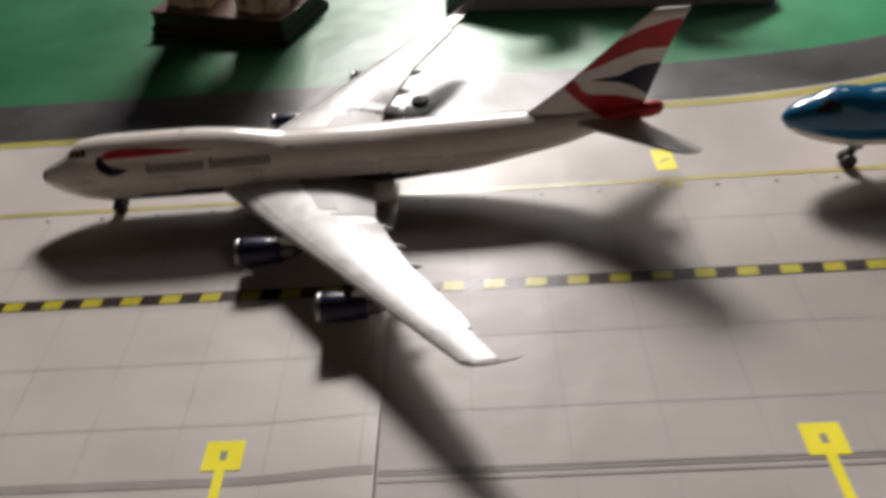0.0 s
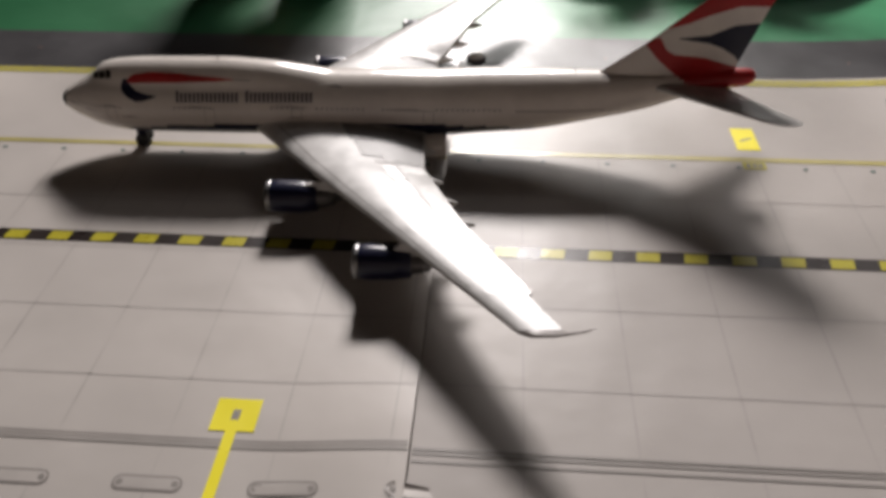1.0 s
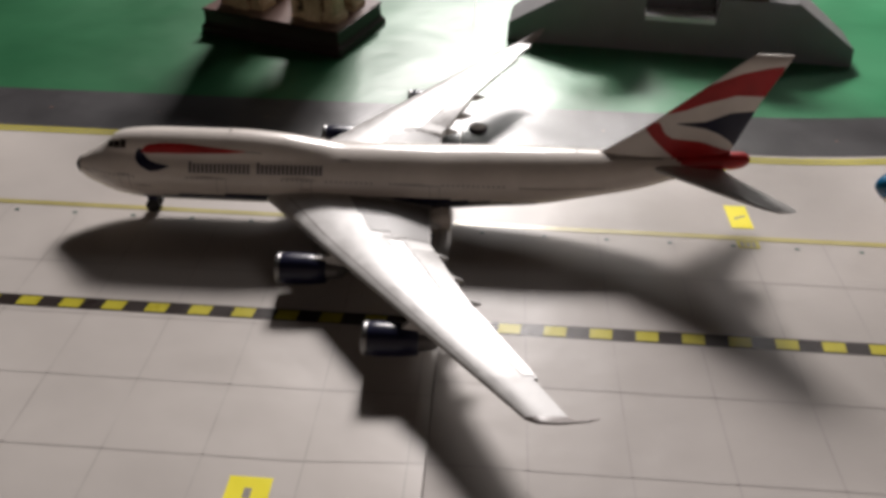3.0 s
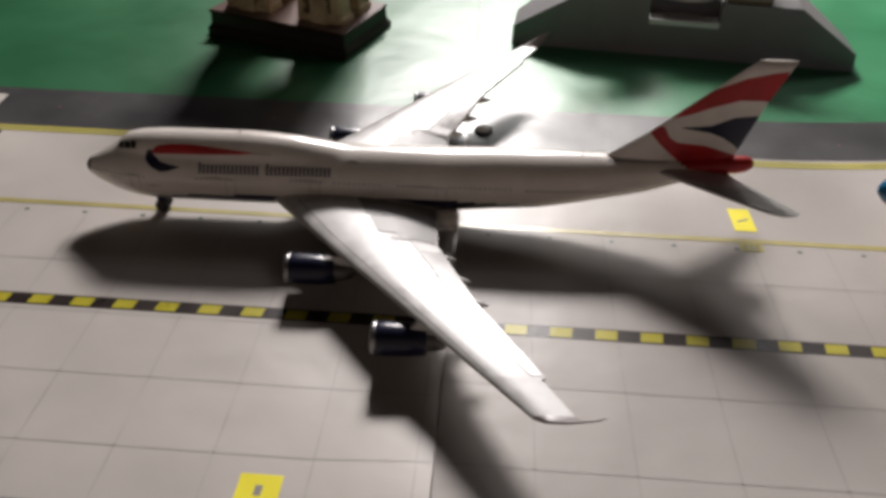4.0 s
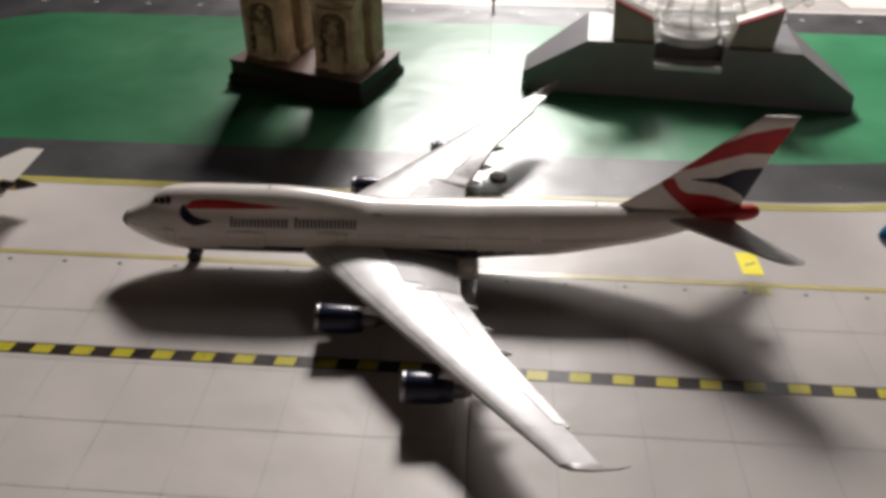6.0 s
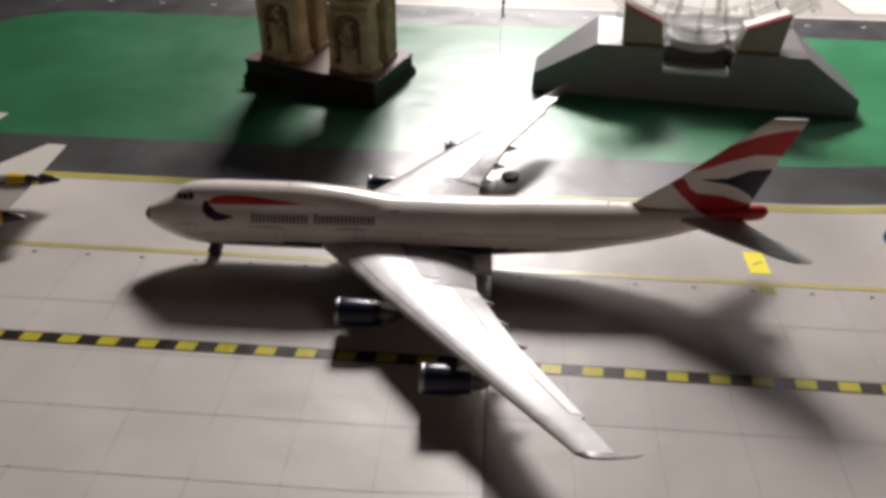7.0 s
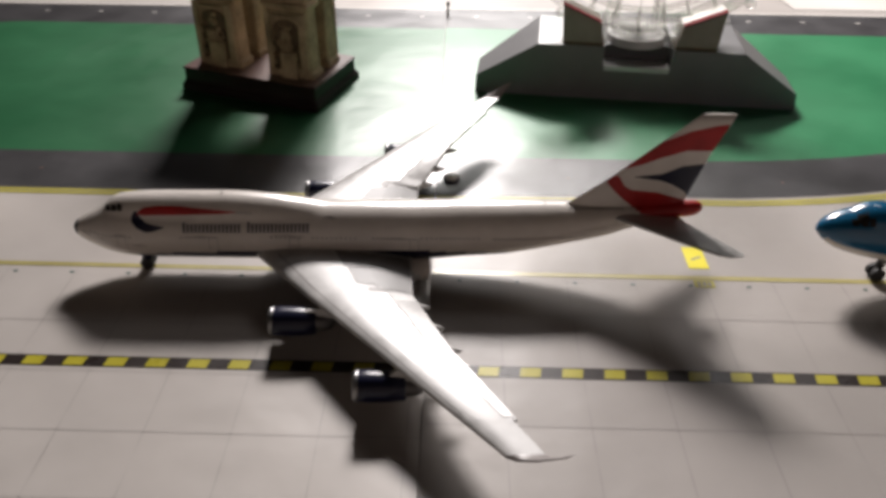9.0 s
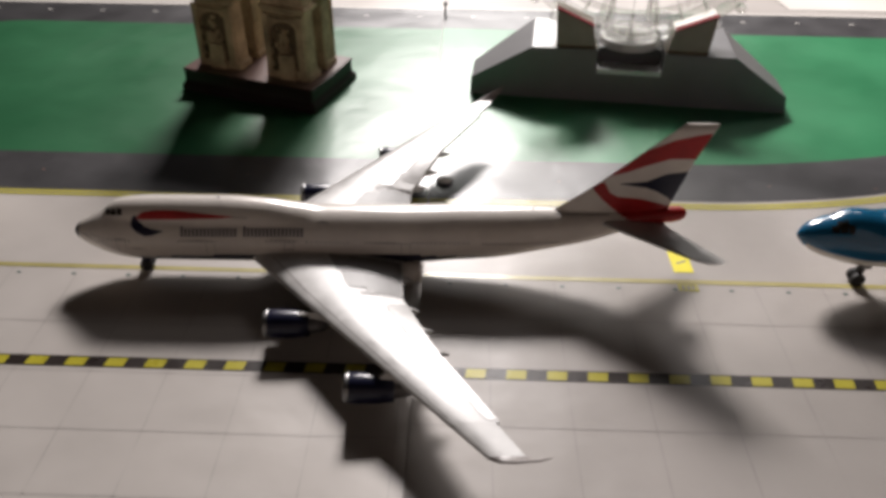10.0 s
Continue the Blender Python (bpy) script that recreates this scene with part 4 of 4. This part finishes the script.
def relief(bm, x0, x1, z0, z1, y, depth, count):
    """Worn carving: many small rounded lumps against a face."""
    for k in range(count):
        x, z = random.uniform(x0, x1), random.uniform(z0, z1)
        r = random.uniform(0.0005, 0.0011)
        m = Matrix.Translation((x, y + random.uniform(-0.2, 0.5) * depth, z)) @ pose(0, 0, 0, random.uniform(0, 90), random.uniform(0, 90), 0) @ Matrix.Diagonal((r, r * 0.8, r * random.uniform(1.0, 2.2), 1))
        bmesh.ops.create_icosphere(bm, subdivisions=1, radius=1.0, matrix=m)


for x0, x1 in ((-0.0572, -0.0372), (-0.0248, -0.0050)):
    for y0, y1, face in ((0.0076, 0.0170, -1), (0.0218, 0.0312, 1)):
        bm = stepped(x0, x1, y0, y1, [(0.0, 0.0097), (0.0, 0.0118), (0.0006, 0.0124), (0.0009, 0.0140), (0.0012, 0.0360), (0.0006, 0.0366), (-0.0004, 0.0378), (-0.0004, 0.0386), (0.0008, 0.0392), (0.0008, 0.0450)])
        pier = part("pier", bm, STONE, arch, "carved cream pier")
        w = x1 - x0
        out = y0 if face < 0 else y1
        inn = 0.0012
        bm = block(bmesh.new(), x0 + 0.34 * w, x1 - 0.30 * w, out + face * 0.0006 - 0.0010, out + face * 0.0006 + 0.0010, 0.0097, 0.0202, 0.0003, 0.0002)
        part("pedestal", bm, STONE, pier)
        for a, b in ((x0 + 0.0010, x0 + 0.0034), (x1 - 0.0044, x1 - 0.0010)):
            bm = block(bmesh.new(), a, b, out - 0.0005 + face * 0.0003, out + 0.0005 + face * 0.0003, 0.0118, 0.0358, 0.0002)
            part("pilaster", bm, STONE, pier)
        # a darker brown arched recess with a worn group of figures above the pedestal
        a, b, rise = x0 + 0.20 * w, x1 - 0.26 * w, 0.0290
        arc = [(a, 0.0135), (b, 0.0135)] + [((a + b) / 2 + (b - a) / 2 * math.cos(q), rise + 0.0034 * math.sin(q)) for q in np.linspace(0, math.pi, 9)]
        bm = bmesh.new()
        rings = [[bm.verts.new((x, y, z)) for x, z in arc] for y in (out - face * 0.0004, out - face * 0.0009)]
        bm.faces.new(rings[0])
        for k in range(len(arc)):
            n = (k + 1) % len(arc)
            bm.faces.new((rings[0][k], rings[1][k], rings[1][n], rings[0][n]))
        niche = part("niche", bm, STONE_DARK, pier, "darker brown recess")
        bm = bmesh.new()
        mid_x = (a + b) / 2
        relief(bm, mid_x - 0.11 * w, mid_x + 0.11 * w, 0.0200, 0.0310, out - face * 0.0003, 0.0006, 26)
        relief(bm, mid_x - 0.19 * w, mid_x + 0.19 * w, 0.0195, 0.0245, out - face * 0.0003, 0.0006, 24)
        part("carving", bm, STONE, niche, "worn cream figures", smooth=True)
        bm = bmesh.new()
        for c in (a + 0.04 * w, b - 0.04 * w):
            relief(bm, c - 0.05 * w, c + 0.05 * w, 0.0125, 0.0260, out - face * 0.0002, 0.0006, 12)
        part("scroll", bm, STONE_DARK, niche, smooth=True)
        bm = block(bmesh.new(), x0 + 0.002, x1 - 0.002, out - 0.0004 + face * 0.0003, out + 0.0004 + face * 0.0003, 0.0335, 0.0345, 0.0002)
        part("moulding", bm, STONE, pier)
# the vault between the piers, the short side vaults and the attic
bm = bmesh.new()
mid, span, foot = -0.0310, 0.0063, 0.0450
outer = [(-0.0560, foot), (-0.0560, 0.0560), (-0.0060, 0.0560), (-0.0060, foot)]
inner = [(mid + span * math.cos(a), foot + span * math.sin(a)) for a in np.linspace(0, math.pi, 15)]
ring = outer + inner
front = [bm.verts.new((x, 0.0084, z)) for x, z in ring]
back = [bm.verts.new((x, 0.0304, z)) for x, z in ring]
bm.faces.new(front)
bm.faces.new(back[::-1])
for k in range(len(ring)):
    bm.faces.new((front[k], back[k], back[(k + 1) % len(ring)], front[(k + 1) % len(ring)]))
part("vault", bm, STONE, arch)
part("attic", stepped(-0.0570, -0.0050, 0.0074, 0.0314, [(0.0010, 0.0560), (-0.0006, 0.0568), (-0.0006, 0.0580), (0.0010, 0.0586), (0.0010, 0.0655), (0.0, 0.0660), (0.0, 0.0672)]), STONE, arch)

# ---- the souvenir observation wheel on its grey base ----
wheel_toy = thing("observation_wheel_souvenir", Matrix.Translation((0.1146, 0.1215, 0.0009)) @ pose(0, 0, 0, 0, 0, -6.9), "clear acrylic observation wheel souvenir on a faceted grey base", "souvenir")


def prism(profile, y0, depth, mat, name, parent, label="", edge=0.00022):
    """A front outline of (x, z) carried back to depth(x)."""
    bm = bmesh.new()
    f = [bm.verts.new((x, y0, z)) for x, z in profile]
    b = [bm.verts.new((x, y0 + depth(x), z)) for x, z in profile]
    bm.faces.new(f)
    bm.faces.new(b[::-1])
    n = len(profile)
    for k in range(n):
        bm.faces.new((f[k], b[k], b[(k + 1) % n], f[(k + 1) % n]))
    if edge:
        bmesh.ops.bevel(bm, geom=bm.edges[:], offset=edge, segments=2, affect="EDGES")
    return part(name, bm, mat, parent, label)


left_side, right_side = [(0.0, 0.0), (0.0003, 0.0074), (0.0245, 0.0217)], [(0.1038, 0.0217), (0.1264, 0.0066), (0.1272, 0.0)]
def base_depth(x):
    return 0.0180 + 0.0160 * ease(min(x, 0.1272 - x) / 0.0245)


base = prism(left_side + [(0.0502, 0.0217), (0.0506, 0.0134), (0.0506, 0.0)], 0.0, base_depth, SLATE, "base", wheel_toy, "faceted grey painted base with a notch", 0)
prism([(0.0764, 0.0), (0.0764, 0.0134), (0.0768, 0.0217)] + right_side, 0.0, base_depth, SLATE, "base_wing", base, "", 0)
prism([(0.0506, 0.0), (0.0506, 0.0134), (0.0764, 0.0134), (0.0764, 0.0)], 0.0, base_depth, SLATE, "base_sill", base, "", 0)
prism([(0.0503, 0.0130), (0.0502, 0.0217), (0.0768, 0.0217), (0.0767, 0.0130)], 0.0300, lambda x: 0.0040, SLATE, "base_rear", base, "", 0)
# the sill's lit strip, brightened by its silver colour
part("notch_ledge", block(bmesh.new(), 0.0509, 0.0761, -0.0004, 0.0076, 0.0122, 0.0141, 0.0001), SILVER, base, "notch ledge, silver in place of the light on it")
turntable = part("turntable", block(bmesh.new(), 0.0510, 0.0760, 0.0075, 0.0290, 0.0136, 0.0204, 0.0003), DARK_METAL, wheel_toy)
part("silver_rim", rod(bmesh.new(), (0.0635, 0.0158, 0.0202), (0.0635, 0.0158, 0.0230), 0.0129, 0.0116, 48), SILVER, turntable, "silver painted rim")
for flip in (1, -1):
    side_x = lambda x: 0.0635 + flip * (x - 0.0635)
    shape = [(side_x(0.0340), 0.0218), (side_x(0.0328), 0.0371), (side_x(0.0480), 0.0306), (side_x(0.0498), 0.0218)]
    post = prism(shape, 0.0010, lambda x: 0.0110, POST, "post", wheel_toy, "warm grey boarding post")
    prism([(side_x(0.0327), 0.0370), (side_x(0.0328), 0.0375), (side_x(0.0480), 0.0310), (side_x(0.0481), 0.0305)], 0.0004, lambda x: 0.0040, DARK_RED, "red_edge", post, "red painted top edge")
    prism([(side_x(0.0341), 0.0218), (side_x(0.0338), 0.0228), (side_x(0.0499), 0.0228), (side_x(0.0500), 0.0218)], 0.0006, lambda x: 0.0110, STONE_DARK, "foot", post)
    prism([(side_x(0.0500), 0.0218), (side_x(0.0484), 0.0318), (side_x(0.0496), 0.0318), (side_x(0.0514), 0.0218)], 0.0015, lambda x: 0.0100, ACRYLIC, "clear_side", post)
HUB = (0.0635, 0.0158, 0.0782)


def hoop(radius, y, thick, wide, count=72):
    """A flat ring round the hub, square in section."""
    verts, faces = [], []
    for k in range(count):
        a = 2 * math.pi * k / count
        for dr, dy in ((-thick, -wide), (thick, -wide), (thick, wide), (-thick, wide)):
            r = radius + dr
            verts.append((HUB[0] + r * math.sin(a), y + dy, HUB[2] - r * math.cos(a)))
    for k in range(count):
        for q in range(4):
            faces.append((k * 4 + q, k * 4 + (q + 1) % 4, (k + 1) % count * 4 + (q + 1) % 4, (k + 1) % count * 4 + q))
    bm = bmesh.new()
    vs = [bm.verts.new(v) for v in verts]
    for f in faces:
        bm.faces.new([vs[k] for k in f])
    return bm


part("wheel_rim", hoop(0.0530, 0.0095, 0.0018, 0.0014), ACRYLIC, wheel_toy, "clear acrylic rim")
part("wheel_rim", hoop(0.0530, 0.0215, 0.0018, 0.0014), ACRYLIC, wheel_toy)
part("wheel_rim", hoop(0.0462, 0.0158, 0.0010, 0.0014), ACRYLIC, wheel_toy)
for k in range(32):
    a = 2 * math.pi * k / 32
    s_, c_ = math.sin(a), -math.cos(a)
    p = lambda r, y: (HUB[0] + r * s_, y, HUB[2] + r * c_)
    bm = rod(bmesh.new(), p(0.0530, 0.0105), p(0.0465, 0.0158), 0.0006, n=8)
    rod(bm, p(0.0530, 0.0210), p(0.0465, 0.0158), 0.0006, n=8)
    rod(bm, p(0.0530, 0.0105), p(0.0530, 0.0210), 0.0006, n=8)
    part("brace", bm, ACRYLIC, wheel_toy)
    part("spoke", rod(bmesh.new(), p(0.0460, 0.0158), p(0.0045, 0.0158), 0.0004, n=6), ACRYLIC, wheel_toy)
    bm = bmesh.new()
    m = Matrix.Translation(p(0.0560, 0.0085)) @ Matrix.Diagonal((0.0022, 0.0028, 0.0020, 1))
    bmesh.ops.create_uvsphere(bm, u_segments=14, v_segments=10, radius=1.0, matrix=m)
    part("capsule", bm, ACRYLIC, wheel_toy, smooth=True)
part("hub", rod(bmesh.new(), (HUB[0], 0.0060, HUB[2]), (HUB[0], 0.0256, HUB[2]), 0.0045, n=24), ACRYLIC, wheel_toy)
for x in (0.0520, 0.0750):
    part("leg", rod(bmesh.new(), (x, 0.0285, 0.0217), (HUB[0], 0.0262, HUB[2]), 0.0022, 0.0014, 16), ACRYLIC, wheel_toy)
for x in (0.0560, 0.0708):
    part("upright", block(bmesh.new(), x - 0.0011, x + 0.0011, 0.0235, 0.0258, 0.0217, 0.0660, 0.0003), SMOKED, wheel_toy, "smoky clear upright")
for r0, z0, z1 in ((0.0098, 0.0230, 0.0252), (0.0080, 0.0252, 0.0268)):
    part("boss", rod(bmesh.new(), (0.0635, 0.0158, z0), (0.0635, 0.0158, z1), r0, r0 * 0.92, 40), ACRYLIC, turntable, "clear stepped boss")
